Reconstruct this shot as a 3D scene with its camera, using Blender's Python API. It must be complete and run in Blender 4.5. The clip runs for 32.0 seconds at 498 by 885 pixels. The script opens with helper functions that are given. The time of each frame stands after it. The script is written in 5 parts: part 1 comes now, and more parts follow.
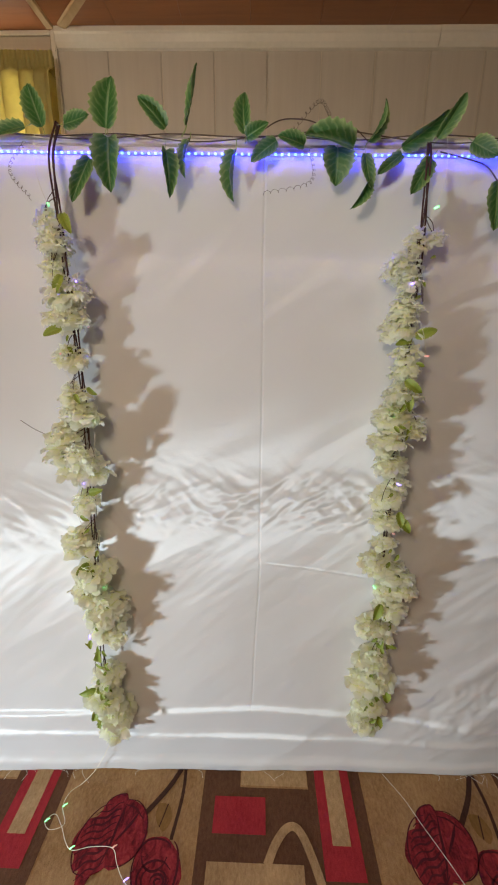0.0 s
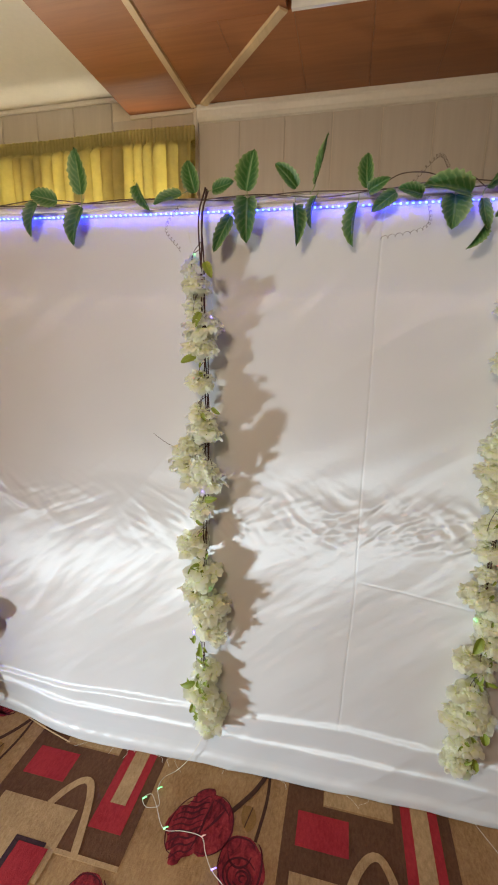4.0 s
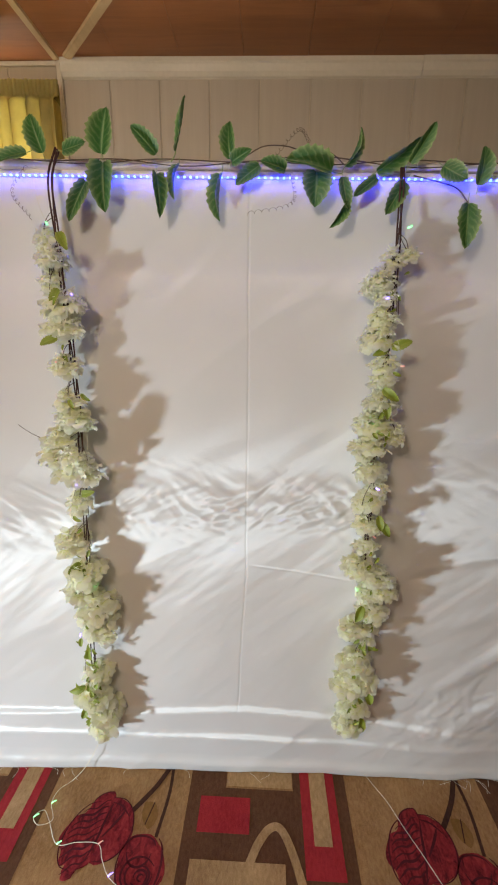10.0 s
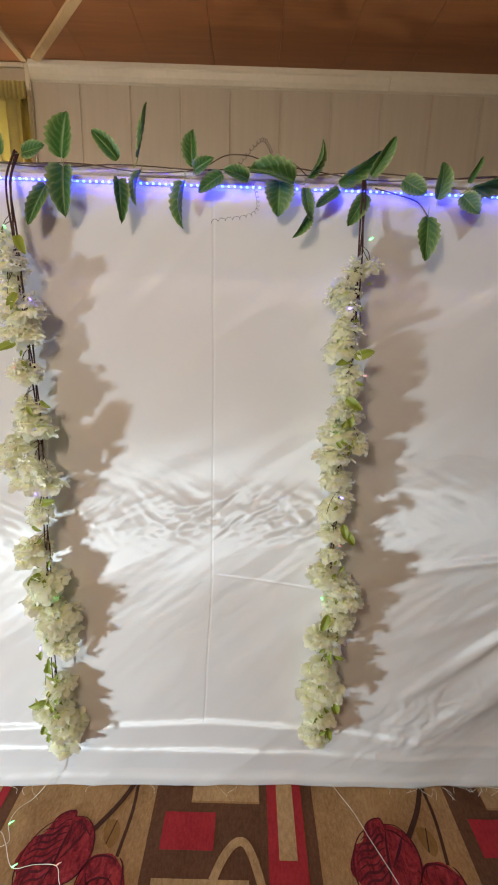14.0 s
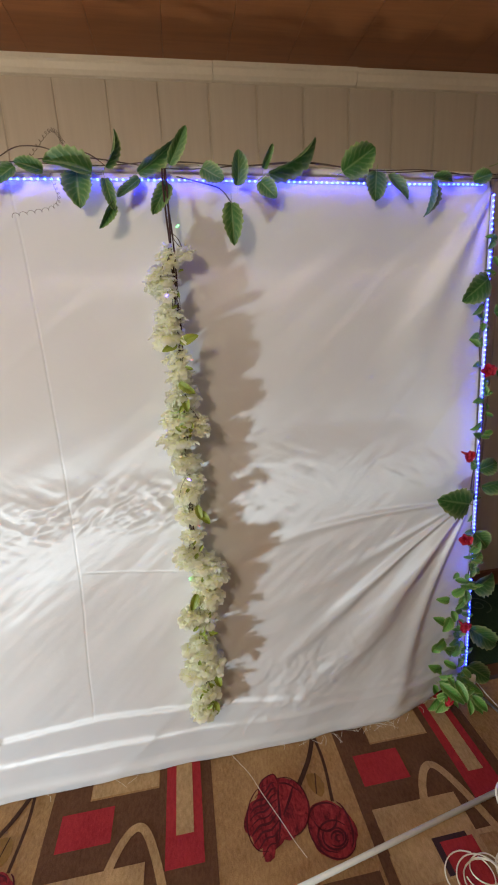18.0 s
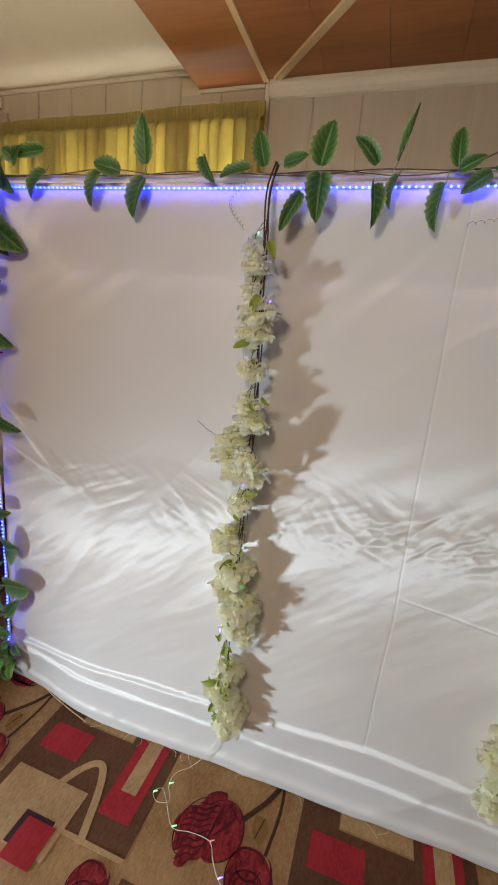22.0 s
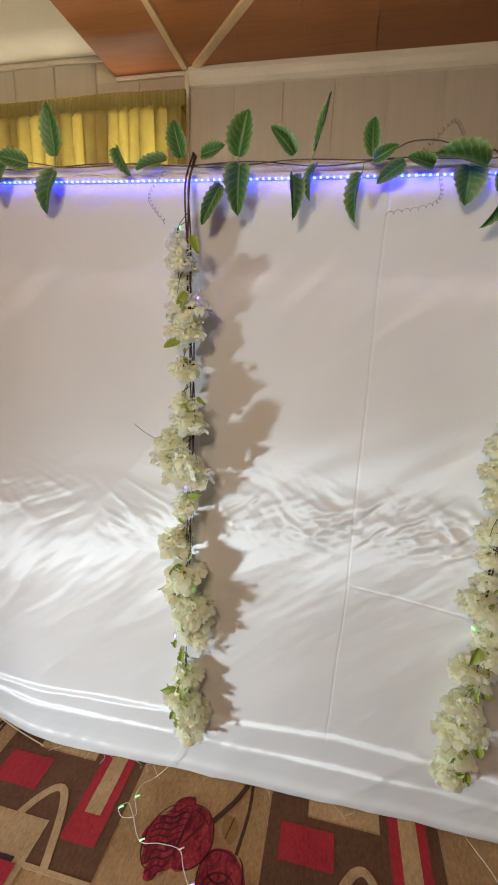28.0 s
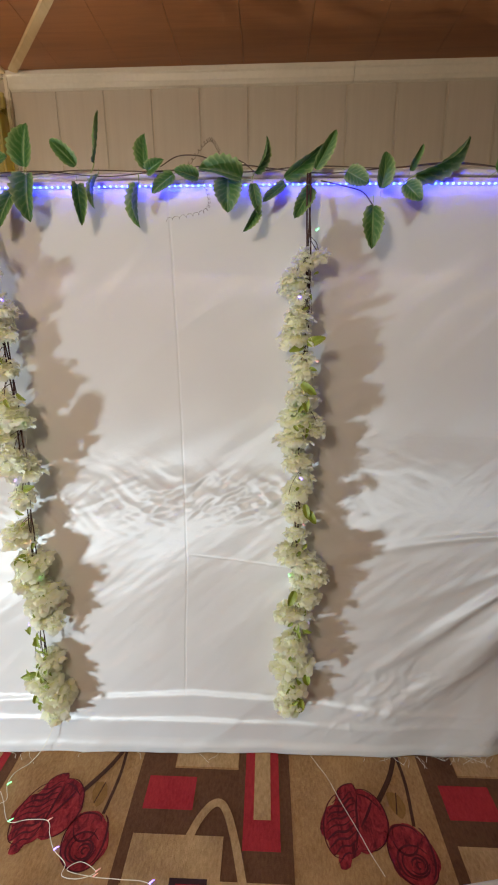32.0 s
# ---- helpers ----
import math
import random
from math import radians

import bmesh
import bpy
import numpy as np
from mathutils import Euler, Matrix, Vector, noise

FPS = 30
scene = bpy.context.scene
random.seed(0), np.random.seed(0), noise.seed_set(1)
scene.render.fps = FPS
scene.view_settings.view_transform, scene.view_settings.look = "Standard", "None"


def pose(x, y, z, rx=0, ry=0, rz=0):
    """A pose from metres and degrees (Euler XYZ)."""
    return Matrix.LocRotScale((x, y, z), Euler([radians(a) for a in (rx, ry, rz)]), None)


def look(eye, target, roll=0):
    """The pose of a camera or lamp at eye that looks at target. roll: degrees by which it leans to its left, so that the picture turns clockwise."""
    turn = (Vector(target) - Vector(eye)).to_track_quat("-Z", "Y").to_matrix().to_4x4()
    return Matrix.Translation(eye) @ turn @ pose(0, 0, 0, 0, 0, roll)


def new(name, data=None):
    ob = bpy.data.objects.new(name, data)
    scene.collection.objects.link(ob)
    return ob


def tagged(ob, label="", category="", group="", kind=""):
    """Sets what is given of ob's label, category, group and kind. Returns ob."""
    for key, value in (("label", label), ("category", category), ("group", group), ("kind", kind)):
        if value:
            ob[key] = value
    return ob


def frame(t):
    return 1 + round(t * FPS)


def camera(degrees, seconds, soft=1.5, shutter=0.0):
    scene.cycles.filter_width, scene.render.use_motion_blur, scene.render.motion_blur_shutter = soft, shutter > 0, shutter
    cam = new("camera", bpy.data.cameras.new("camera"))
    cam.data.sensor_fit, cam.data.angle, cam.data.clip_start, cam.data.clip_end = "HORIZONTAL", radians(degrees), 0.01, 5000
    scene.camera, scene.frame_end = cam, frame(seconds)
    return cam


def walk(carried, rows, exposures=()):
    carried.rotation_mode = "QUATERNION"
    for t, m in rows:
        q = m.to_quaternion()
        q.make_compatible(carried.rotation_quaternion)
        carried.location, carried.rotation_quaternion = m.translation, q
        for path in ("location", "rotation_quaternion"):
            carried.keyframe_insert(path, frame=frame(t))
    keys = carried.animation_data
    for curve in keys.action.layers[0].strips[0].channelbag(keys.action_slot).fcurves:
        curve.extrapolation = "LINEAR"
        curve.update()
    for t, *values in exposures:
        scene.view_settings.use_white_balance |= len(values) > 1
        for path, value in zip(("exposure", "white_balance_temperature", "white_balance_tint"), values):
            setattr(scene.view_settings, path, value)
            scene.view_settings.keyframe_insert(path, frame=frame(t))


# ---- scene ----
cam = camera(61.5, 32.0, 2.0)
PATH = [
    (0, (-0.01, -1.236, 1.591), (-0.062, 0.684, 1.034), 0.4),
    (0.5, (0.155, -1.263, 1.605), (0.116, 0.666, 1.077), -2.1),
    (1, (0.353, -1.328, 1.602), (0.25, 0.608, 1.108), -3.1),
    (1.5, (0.441, -1.371, 1.599), (0.307, 0.561, 1.097), -2.3),
    (2, (0.373, -1.391, 1.582), (0.148, 0.535, 1.093), -1.0),
    (2.5, (0.215, -1.4, 1.589), (-0.116, 0.521, 1.144), 0.0),
    (4.5, (-0.1, -1.339, 1.6), (-0.533, 0.563, 1.156), 0.9),
    (5, (0.093, -1.331, 1.591), (-0.136, 0.609, 1.162), -0.1),
    (5.5, (0.269, -1.344, 1.593), (0.166, 0.605, 1.159), -1.2),
    (6, (0.376, -1.356, 1.59), (0.373, 0.595, 1.148), -2.1),
    (6.5, (0.45, -1.364, 1.58), (0.458, 0.584, 1.128), -2.7),
    (7, (0.471, -1.357, 1.582), (0.48, 0.587, 1.11), -2.4),
    (7.5, (0.397, -1.365, 1.585), (0.305, 0.57, 1.086), -1.8),
    (8, (0.285, -1.379, 1.583), (0.121, 0.546, 1.066), -0.4),
    (8.5, (0.201, -1.378, 1.582), (-0.001, 0.54, 1.054), 0.9),
    (9, (0.097, -1.348, 1.586), (-0.112, 0.568, 1.052), 1.6),
    (9.5, (0.037, -1.319, 1.579), (-0.12, 0.604, 1.055), 1.5),
    (10, (0.051, -1.292, 1.59), (-0.026, 0.642, 1.083), 0.7),
    (10.5, (0.118, -1.285, 1.6), (0.149, 0.655, 1.113), -0.4),
    (11, (0.24, -1.308, 1.607), (0.396, 0.63, 1.14), -1.6),
    (11.5, (0.371, -1.33, 1.599), (0.638, 0.598, 1.142), -2.4),
    (12, (0.465, -1.358, 1.593), (0.833, 0.553, 1.133), -2.8),
    (12.5, (0.481, -1.355, 1.591), (0.842, 0.554, 1.117), -2.5),
    (13, (0.447, -1.339, 1.595), (0.733, 0.58, 1.113), -1.4),
    (13.5, (0.321, -1.326, 1.597), (0.481, 0.608, 1.115), 0.1),
    (14, (0.108, -1.28, 1.598), (0.108, 0.661, 1.117), 1.5),
    (14.5, (-0.073, -1.25, 1.593), (-0.244, 0.684, 1.112), 2.8),
    (16.5, (-0.133, -1.263, 1.595), (-0.401, 0.663, 1.125), 1.4),
    (17, (0.065, -1.28, 1.591), (0.014, 0.658, 1.101), -0.7),
    (17.5, (0.236, -1.31, 1.576), (0.386, 0.62, 1.074), -2.2),
    (18, (0.397, -1.339, 1.579), (0.68, 0.572, 1.062), -3.1),
    (18.5, (0.463, -1.363, 1.584), (0.793, 0.542, 1.072), -3.4),
    (19, (0.468, -1.369, 1.58), (0.767, 0.543, 1.075), -3.0),
    (19.5, (0.389, -1.369, 1.575), (0.447, 0.569, 1.084), -1.4),
    (20, (0.263, -1.359, 1.564), (0.103, 0.571, 1.065), 0.5),
    (20.5, (0.161, -1.337, 1.57), (-0.176, 0.573, 1.081), 2.0),
    (21, (0.013, -1.313, 1.583), (-0.428, 0.58, 1.109), 3.2),
    (21.5, (-0.098, -1.304, 1.581), (-0.607, 0.572, 1.112), 4.2),
    (22, (-0.142, -1.294, 1.578), (-0.72, 0.56, 1.101), 5.0),
    (22.5, (-0.175, -1.285, 1.574), (-0.81, 0.546, 1.079), 5.5),
    (23, (-0.203, -1.276, 1.573), (-0.887, 0.531, 1.055), 5.7),
    (23.5, (-0.166, -1.26, 1.574), (-0.699, 0.602, 1.077), 4.4),
    (24, (-0.012, -1.256, 1.592), (-0.11, 0.685, 1.123), 2.1),
    (24.5, (0.159, -1.293, 1.598), (0.433, 0.632, 1.13), 0.3),
    (25, (0.276, -1.33, 1.6), (0.738, 0.557, 1.124), -0.2),
    (25.5, (0.295, -1.346, 1.598), (0.648, 0.565, 1.125), 0.2),
    (26, (0.172, -1.325, 1.598), (0.181, 0.62, 1.132), 1.4),
    (26.5, (-0.004, -1.294, 1.586), (-0.33, 0.622, 1.117), 2.9),
    (28.5, (-0.093, -1.253, 1.593), (-0.484, 0.642, 1.09), 2.2),
    (29, (0.013, -1.264, 1.595), (-0.156, 0.664, 1.091), 1.0),
    (29.5, (0.107, -1.287, 1.602), (0.148, 0.645, 1.088), 0.0),
    (30, (0.191, -1.313, 1.601), (0.399, 0.608, 1.084), -0.7),
    (30.5, (0.267, -1.333, 1.599), (0.576, 0.572, 1.073), -1.4),
    (31, (0.345, -1.353, 1.592), (0.618, 0.556, 1.065), -1.8),
    (31.5, (0.358, -1.36, 1.595), (0.467, 0.566, 1.068), -1.6),
    (32, (0.28, -1.351, 1.591), (0.196, 0.581, 1.079), -0.5),
]
EXPOSURES = [(0.0, -0.03), (1.0, 0.07), (2.0, 0.17), (5.0, -0.03), (6.0, 0.13), (7.0, 0.19), (8.0, 0.0), (9.0, 0.03), (10.0, 0.08), (11.0, 0.1), (12.0, 0.23), (13.0, 0.24), (14.0, 0.16), (17.0, -0.05), (18.0, 0.22), (19.0, 0.3), (20.0, 0.2), (21.0, -0.05), (22.0, -0.2), (23.0, -0.17), (24.0, -0.08), (25.0, 0.32), (26.0, 0.2), (29.0, 0.0), (30.0, 0.11), (31.0, 0.23), (32.0, 0.15)]
walk(cam, [(t, look(eye, target, roll)) for t, eye, target, roll in PATH], EXPOSURES)

# ---------------------------------------------------------------- light
world = bpy.data.worlds.new("world")
scene.world = world
world.use_nodes = True
world.node_tree.nodes["Background"].inputs[0].default_value = (0.05, 0.06, 0.09, 1)
world.node_tree.nodes["Background"].inputs[1].default_value = 0.15


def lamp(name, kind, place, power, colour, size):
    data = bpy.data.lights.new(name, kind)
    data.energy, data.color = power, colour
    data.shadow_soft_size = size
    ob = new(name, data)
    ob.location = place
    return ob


# a flood lamp on the floor, turned along the cloth, and an added unseen warm fill under the ceiling
flood_lamp = lamp("flood_lamp", "SPOT", (-2.15, -1.55, 0.16), 278, (0.80, 0.92, 0.98), 0.085)
flood_lamp.data.spot_size, flood_lamp.data.spot_blend = math.radians(138), 1.0
flood_lamp.rotation_euler = Vector((3.7, 0.50, 0.12)).to_track_quat("-Z", "Y").to_euler()
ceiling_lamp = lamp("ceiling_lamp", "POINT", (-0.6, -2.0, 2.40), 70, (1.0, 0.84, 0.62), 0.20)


# ---------------------------------------------------------------- materials
class Nodes:
    """A small writer for node materials."""

    def __init__(self, name):
        self.m = bpy.data.materials.new(name)
        self.m.use_nodes = True
        self.t = self.m.node_tree
        self.p = self.t.nodes["Principled BSDF"]

    def add(self, kind, **values):
        n = self.t.nodes.new(kind)
        for key, value in values.items():
            setattr(n, key, value)
        return n

    def link(self, a, b):
        self.t.links.new(a, b)

    def math(self, op, a, b=0.0, clamp=False):
        n = self.add("ShaderNodeMath", operation=op, use_clamp=clamp)
        for k, v in enumerate((a, b)):
            if isinstance(v, (int, float)):
                n.inputs[k].default_value = v
            else:
                self.link(v, n.inputs[k])
        return n.outputs[0]

    def coords(self, kind="Object"):
        return self.add("ShaderNodeTexCoord").outputs[kind]

    def scaled(self, vec, sx, sy, sz):
        n = self.add("ShaderNodeMapping")
        n.inputs["Scale"].default_value = (sx, sy, sz)
        self.link(vec, n.inputs[0])
        return n.outputs[0]

    def noise(self, vec, scale, detail=3.0, rough=0.55, distort=0.0):
        n = self.add("ShaderNodeTexNoise")
        n.inputs["Scale"].default_value = scale
        n.inputs["Detail"].default_value = detail
        n.inputs["Roughness"].default_value = rough
        n.inputs["Distortion"].default_value = distort
        self.link(vec, n.inputs["Vector"])
        return n.outputs[0]

    def ramp(self, fac, *stops):
        n = self.add("ShaderNodeValToRGB")
        e = n.color_ramp.elements
        while len(e) < len(stops):
            e.new(0.5)
        for k, (at, c) in enumerate(stops):
            e[k].position = at
            e[k].color = (*c, 1) if len(c) == 3 else c
        self.link(fac, n.inputs[0])
        return n.outputs[0]

    def mix(self, fac, a, b, mode="MIX"):
        n = self.add("ShaderNodeMix", data_type="RGBA", blend_type=mode)
        for sock, v in ((n.inputs[0], fac), (n.inputs[6], a), (n.inputs[7], b)):
            if isinstance(v, tuple):
                sock.default_value = (*v, 1)
            elif isinstance(v, (int, float)):
                sock.default_value = v
            else:
                self.link(v, sock)
        return n.outputs[2]

    def bump(self, height, strength, distance=0.01):
        n = self.add("ShaderNodeBump")
        n.inputs["Strength"].default_value = strength
        n.inputs["Distance"].default_value = distance
        self.link(height, n.inputs["Height"])
        before = self.p.inputs["Normal"].links
        if before:
            self.link(before[0].from_socket, n.inputs["Normal"])
        self.link(n.outputs[0], self.p.inputs["Normal"])

    def set(self, **values):
        for key, v in values.items():
            sock = self.p.inputs[key.replace("_", " ")]
            if isinstance(v, (int, float)):
                sock.default_value = v
            elif isinstance(v, tuple):
                sock.default_value = (*v, 1)
            else:
                self.link(v, sock)
        return self


def plain(name, colour, rough=0.5, vary=0.12, grain=60.0, bump=0.15, metal=0.0, space="Object"):
    """A surface of one colour with two scales of variation and fine relief."""
    n = Nodes(name)
    co = n.coords(space)
    big, fine = n.noise(co, 3.5, 2), n.noise(co, grain, 4)
    both = n.math("ADD", n.math("MULTIPLY", big, 0.6), n.math("MULTIPLY", fine, 0.4))
    lo = tuple(c * (1 - vary) for c in colour)
    hi = tuple(min(1, c * (1 + vary)) for c in colour)
    n.set(Base_Color=n.ramp(both, (0.3, lo), (0.7, hi)), Metallic=metal)
    n.set(Roughness=n.math("ADD", n.math("MULTIPLY", fine, 0.2), rough - 0.1))
    n.bump(fine, bump, 0.002)
    return n.m


def satin_material():
    n = Nodes("white satin")
    co = n.coords()
    sep = n.add("ShaderNodeSeparateXYZ")
    n.link(co, sep.inputs[0])
    x, z = sep.outputs[0], sep.outputs[2]
    weave = n.noise(n.scaled(co, 260, 1, 40), 1.0, 2)
    cloud = n.noise(co, 1.6, 3)
    n.set(Base_Color=n.ramp(cloud, (0.3, (0.655, 0.66, 0.68)), (0.7, (0.725, 0.73, 0.745))))
    n.set(Roughness=n.math("ADD", n.math("MULTIPLY", cloud, 0.05), 0.545))
    n.set(IOR=2.0, Specular_IOR_Level=0.86, Anisotropic=1.0)
    tangent = n.add("ShaderNodeCombineXYZ")
    tangent.inputs[0].default_value = 1.0
    n.link(tangent.outputs[0], n.p.inputs["Tangent"])
    # the packing creases: one upright, one level, pressed into the cloth
    wob = n.math("MULTIPLY", n.math("SUBTRACT", n.noise(co, 2.0, 2), 0.5), 0.03)
    lean = n.math("MULTIPLY", n.math("MAXIMUM", n.math("SUBTRACT", 0.8, z), 0.0), 0.04)
    up = n.math("ABSOLUTE", n.math("ADD", n.math("ADD", n.math("ADD", x, 0.006), lean), n.math("MULTIPLY", wob, 0.5)))
    above = n.math("MULTIPLY", n.math("SUBTRACT", z, 0.255), 60.0, True)
    upright = n.math("MULTIPLY", n.math("SUBTRACT", 1.0, n.math("DIVIDE", up, 0.0055), True), above)
    lev = n.math("ABSOLUTE", n.math("ADD", n.math("ADD", n.math("SUBTRACT", z, 0.82), n.math("MULTIPLY", x, 0.13)), wob))
    level = n.math("SUBTRACT", 1.0, n.math("DIVIDE", lev, 0.007), True)
    reach = n.math("MULTIPLY", n.math("MULTIPLY", x, 25.0, True), n.math("SUBTRACT", 1.6, n.math("MULTIPLY", x, 2.2), True))
    crease = n.math("SUBTRACT", n.math("MULTIPLY", n.math("MULTIPLY", level, reach), 0.75), upright)
    n.bump(crease, 0.42, 0.002)
    n.bump(weave, 0.06, 0.0006)
    small = n.noise(n.scaled(co, 1, 1, 1.6), 22.0, 4, 0.6, 0.8)
    n.bump(small, 0.08, 0.004)
    return n.m


def plank_material():
    n = Nodes("beige wall panel")
    co = n.coords("Object")
    info = n.add("ShaderNodeObjectInfo").outputs["Random"]
    grain = n.noise(n.scaled(co, 45, 45, 2.5), 1.0, 4)
    stain = n.noise(co, 2.2, 3)
    base = n.ramp(n.math("ADD", n.math("MULTIPLY", grain, 0.5), n.math("MULTIPLY", stain, 0.5)), (0.3, (0.46, 0.40, 0.33)), (0.7, (0.55, 0.49, 0.41)))
    n.set(Base_Color=n.mix(n.math("MULTIPLY", info, 0.10), base, (0.40, 0.34, 0.27)), Roughness=0.55)
    n.bump(grain, 0.08, 0.001)
    return n.m


def wood_material(name, dark, light, along, rough=0.35):
    n = Nodes(name)
    co = n.coords("Object")
    s = (2, 30, 30) if along == "x" else (30, 2, 30)
    grain = n.noise(n.scaled(co, *s), 1.0, 5, 0.6, 1.2)
    broad = n.noise(co, 1.3, 2)
    n.set(Base_Color=n.ramp(n.math("ADD", n.math("MULTIPLY", grain, 0.7), n.math("MULTIPLY", broad, 0.3)), (0.3, dark), (0.7, light)), Roughness=rough)
    n.set(Roughness=n.math("ADD", n.math("MULTIPLY", grain, 0.15), rough - 0.05))
    n.bump(grain, 0.05, 0.001)
    return n.m


def leaf_material(name, deep, pale, edge):
    """Printed leaf: deep green with paler veins and a cream rim, laid out by the leaf's own UV."""
    n = Nodes(name)
    sep = n.add("ShaderNodeSeparateXYZ")
    n.link(n.coords("UV"), sep.inputs[0])
    side = n.math("ABSOLUTE", n.math("SUBTRACT", n.math("MULTIPLY", sep.outputs[0], 2.0), 1.0))
    info = n.add("ShaderNodeObjectInfo").outputs["Random"]
    spots = n.noise(n.coords("UV"), 6.0, 3)
    bent = n.math("ADD", n.math("SUBTRACT", sep.outputs[1], n.math("MULTIPLY", side, 0.30)), n.math("MULTIPLY", spots, 0.16))
    wave = n.math("SINE", n.math("MULTIPLY", bent, 40.0))
    vein = n.math("POWER", n.math("MAXIMUM", wave, 0.0), 1.4)
    reach = n.math("MULTIPLY", n.math("ADD", side, 0.12), n.math("ADD", spots, 0.25), True)
    mid = n.math("SUBTRACT", 1.0, n.math("MULTIPLY", side, 9.0), True)
    rim = n.math("MULTIPLY", n.math("POWER", side, 4.5), n.math("ADD", spots, 0.30), True)
    green = n.mix(n.math("MULTIPLY", info, 0.30), deep, pale)
    green = n.mix(n.math("MAXIMUM", n.math("MULTIPLY", n.math("MULTIPLY", vein, reach), 0.42), n.math("MULTIPLY", mid, 0.35)), green, edge)
    n.set(Base_Color=n.mix(rim, green, edge), Roughness=0.48)
    n.bump(vein, 0.25, 0.002)
    trans = n.add("ShaderNodeBsdfTranslucent")
    n.link(n.mix(rim, green, edge), trans.inputs[0])
    shade = n.add("ShaderNodeMixShader")
    shade.inputs[0].default_value = 0.18
    n.link(n.p.outputs[0], shade.inputs[1])
    n.link(trans.outputs[0], shade.inputs[2])
    n.link(shade.outputs[0], n.t.nodes["Material Output"].inputs[0])
    return n.m


def petal_material(name, heart, body, tip, through_light=0.35):
    n = Nodes(name)
    sep = n.add("ShaderNodeSeparateXYZ")
    n.link(n.coords("UV"), sep.inputs[0])
    rand = n.add("ShaderNodeNewGeometry").outputs["Random Per Island"]
    tone = n.ramp(sep.outputs[1], (0.0, heart), (0.22, body), (0.8, tip))
    tone = n.mix(n.math("MULTIPLY", rand, 0.30), tone, tuple(0.90 * c for c in body))
    n.set(Base_Color=tone, Roughness=0.7)
    trans = n.add("ShaderNodeBsdfTranslucent")
    n.link(tone, trans.inputs[0])
    shade = n.add("ShaderNodeMixShader")
    shade.inputs[0].default_value = through_light
    n.link(n.p.outputs[0], shade.inputs[1])
    n.link(trans.outputs[0], shade.inputs[2])
    n.link(shade.outputs[0], n.t.nodes["Material Output"].inputs[0])
    return n.m


def carpet_material(name, dark, light):
    n = Nodes(name)
    co = n.coords("Object")
    pile = n.noise(co, 380, 3, 0.7)
    fleck = n.noise(n.scaled(co, 1.0, 0.45, 1), 105, 4, 0.75)
    wear = n.noise(co, 5, 3)
    tone = n.math("ADD", n.math("MULTIPLY", fleck, 0.55), n.math("MULTIPLY", wear, 0.45))
    n.set(Base_Color=n.ramp(tone, (0.36, dark), (0.64, light)), Roughness=0.95, Specular_IOR_Level=0.15)
    n.bump(pile, 0.8, 0.004)
    return n.m


def glowing(name, colour, strength, body=(0.8, 0.8, 0.8)):
    n = Nodes(name)
    n.set(Base_Color=body, Emission_Color=colour, Emission_Strength=strength, Roughness=0.4)
    return n.m


SATIN = satin_material()
PLANK = plank_material()
GREYWALL = plain("cream plaster", (0.62, 0.54, 0.42), 0.7)
# only for walls out of view; kept dark so little light bounces back
UNSEEN_WALL = plain("tan plaster", (0.27, 0.205, 0.145), 0.75)
CREAM = plain("cream ceiling paint", (0.66, 0.60, 0.47), 0.65, 0.06)
TRIM = plain("white trim paint", (0.72, 0.66, 0.56), 0.45, 0.08)
SOFFIT = wood_material("brown laminate board", (0.24, 0.080, 0.022), (0.37, 0.135, 0.042), "x")
BATTEN = wood_material("pale batten", (0.50, 0.34, 0.17), (0.62, 0.45, 0.25), "y", 0.45)
SKIRT = wood_material("reddish wood", (0.13, 0.045, 0.02), (0.22, 0.085, 0.04), "x")
PIPE = plain("white enamel tube", (0.62, 0.58, 0.55), 0.35, 0.1, 120, 0.1)
STEEL = plain("grey steel", (0.13, 0.12, 0.11), 0.5, 0.15, 120, 0.1, 0.6)
TUBE = plain("white plastic tube", (0.58, 0.58, 0.54), 0.35, 0.08, 90, 0.06)
CORD = plain("white plastic cord", (0.75, 0.72, 0.62), 0.4, 0.05, 90, 0.05)
TAPE = plain("white led tape", (0.70, 0.72, 0.75), 0.4, 0.05)
BARK = plain("brown twig", (0.05, 0.018, 0.015), 0.7, 0.3, 200, 0.4)
VINE = plain("dark vine", (0.085, 0.055, 0.04), 0.6, 0.3, 200, 0.3)
LEAF = leaf_material("variegated leaf", (0.026, 0.105, 0.020), (0.060, 0.19, 0.035), (0.36, 0.45, 0.19))
SMALL_LEAF = leaf_material("small vine leaf", (0.060, 0.22, 0.028), (0.19, 0.40, 0.065), (0.46, 0.56, 0.22))
BUDLEAF = leaf_material("yellow green leaf", (0.18, 0.25, 0.02), (0.34, 0.38, 0.06), (0.40, 0.42, 0.12))
PETAL = petal_material("cream petal", (0.80, 0.84, 0.38), (0.96, 0.965, 0.77), (0.97, 0.97, 0.88), 0.68)
REDPETAL = petal_material("red petal", (0.30, 0.01, 0.015), (0.50, 0.018, 0.03), (0.58, 0.03, 0.05), 0.15)
C_TAN = carpet_material("tan pile", (0.24, 0.132, 0.056), (0.45, 0.285, 0.14))
C_BEIGE = carpet_material("beige pile", (0.29, 0.18, 0.088), (0.52, 0.355, 0.19))
C_BROWN = carpet_material("brown pile", (0.085, 0.038, 0.02), (0.15, 0.072, 0.038))
C_RED = carpet_material("red pile", (0.27, 0.018, 0.026), (0.40, 0.036, 0.045))
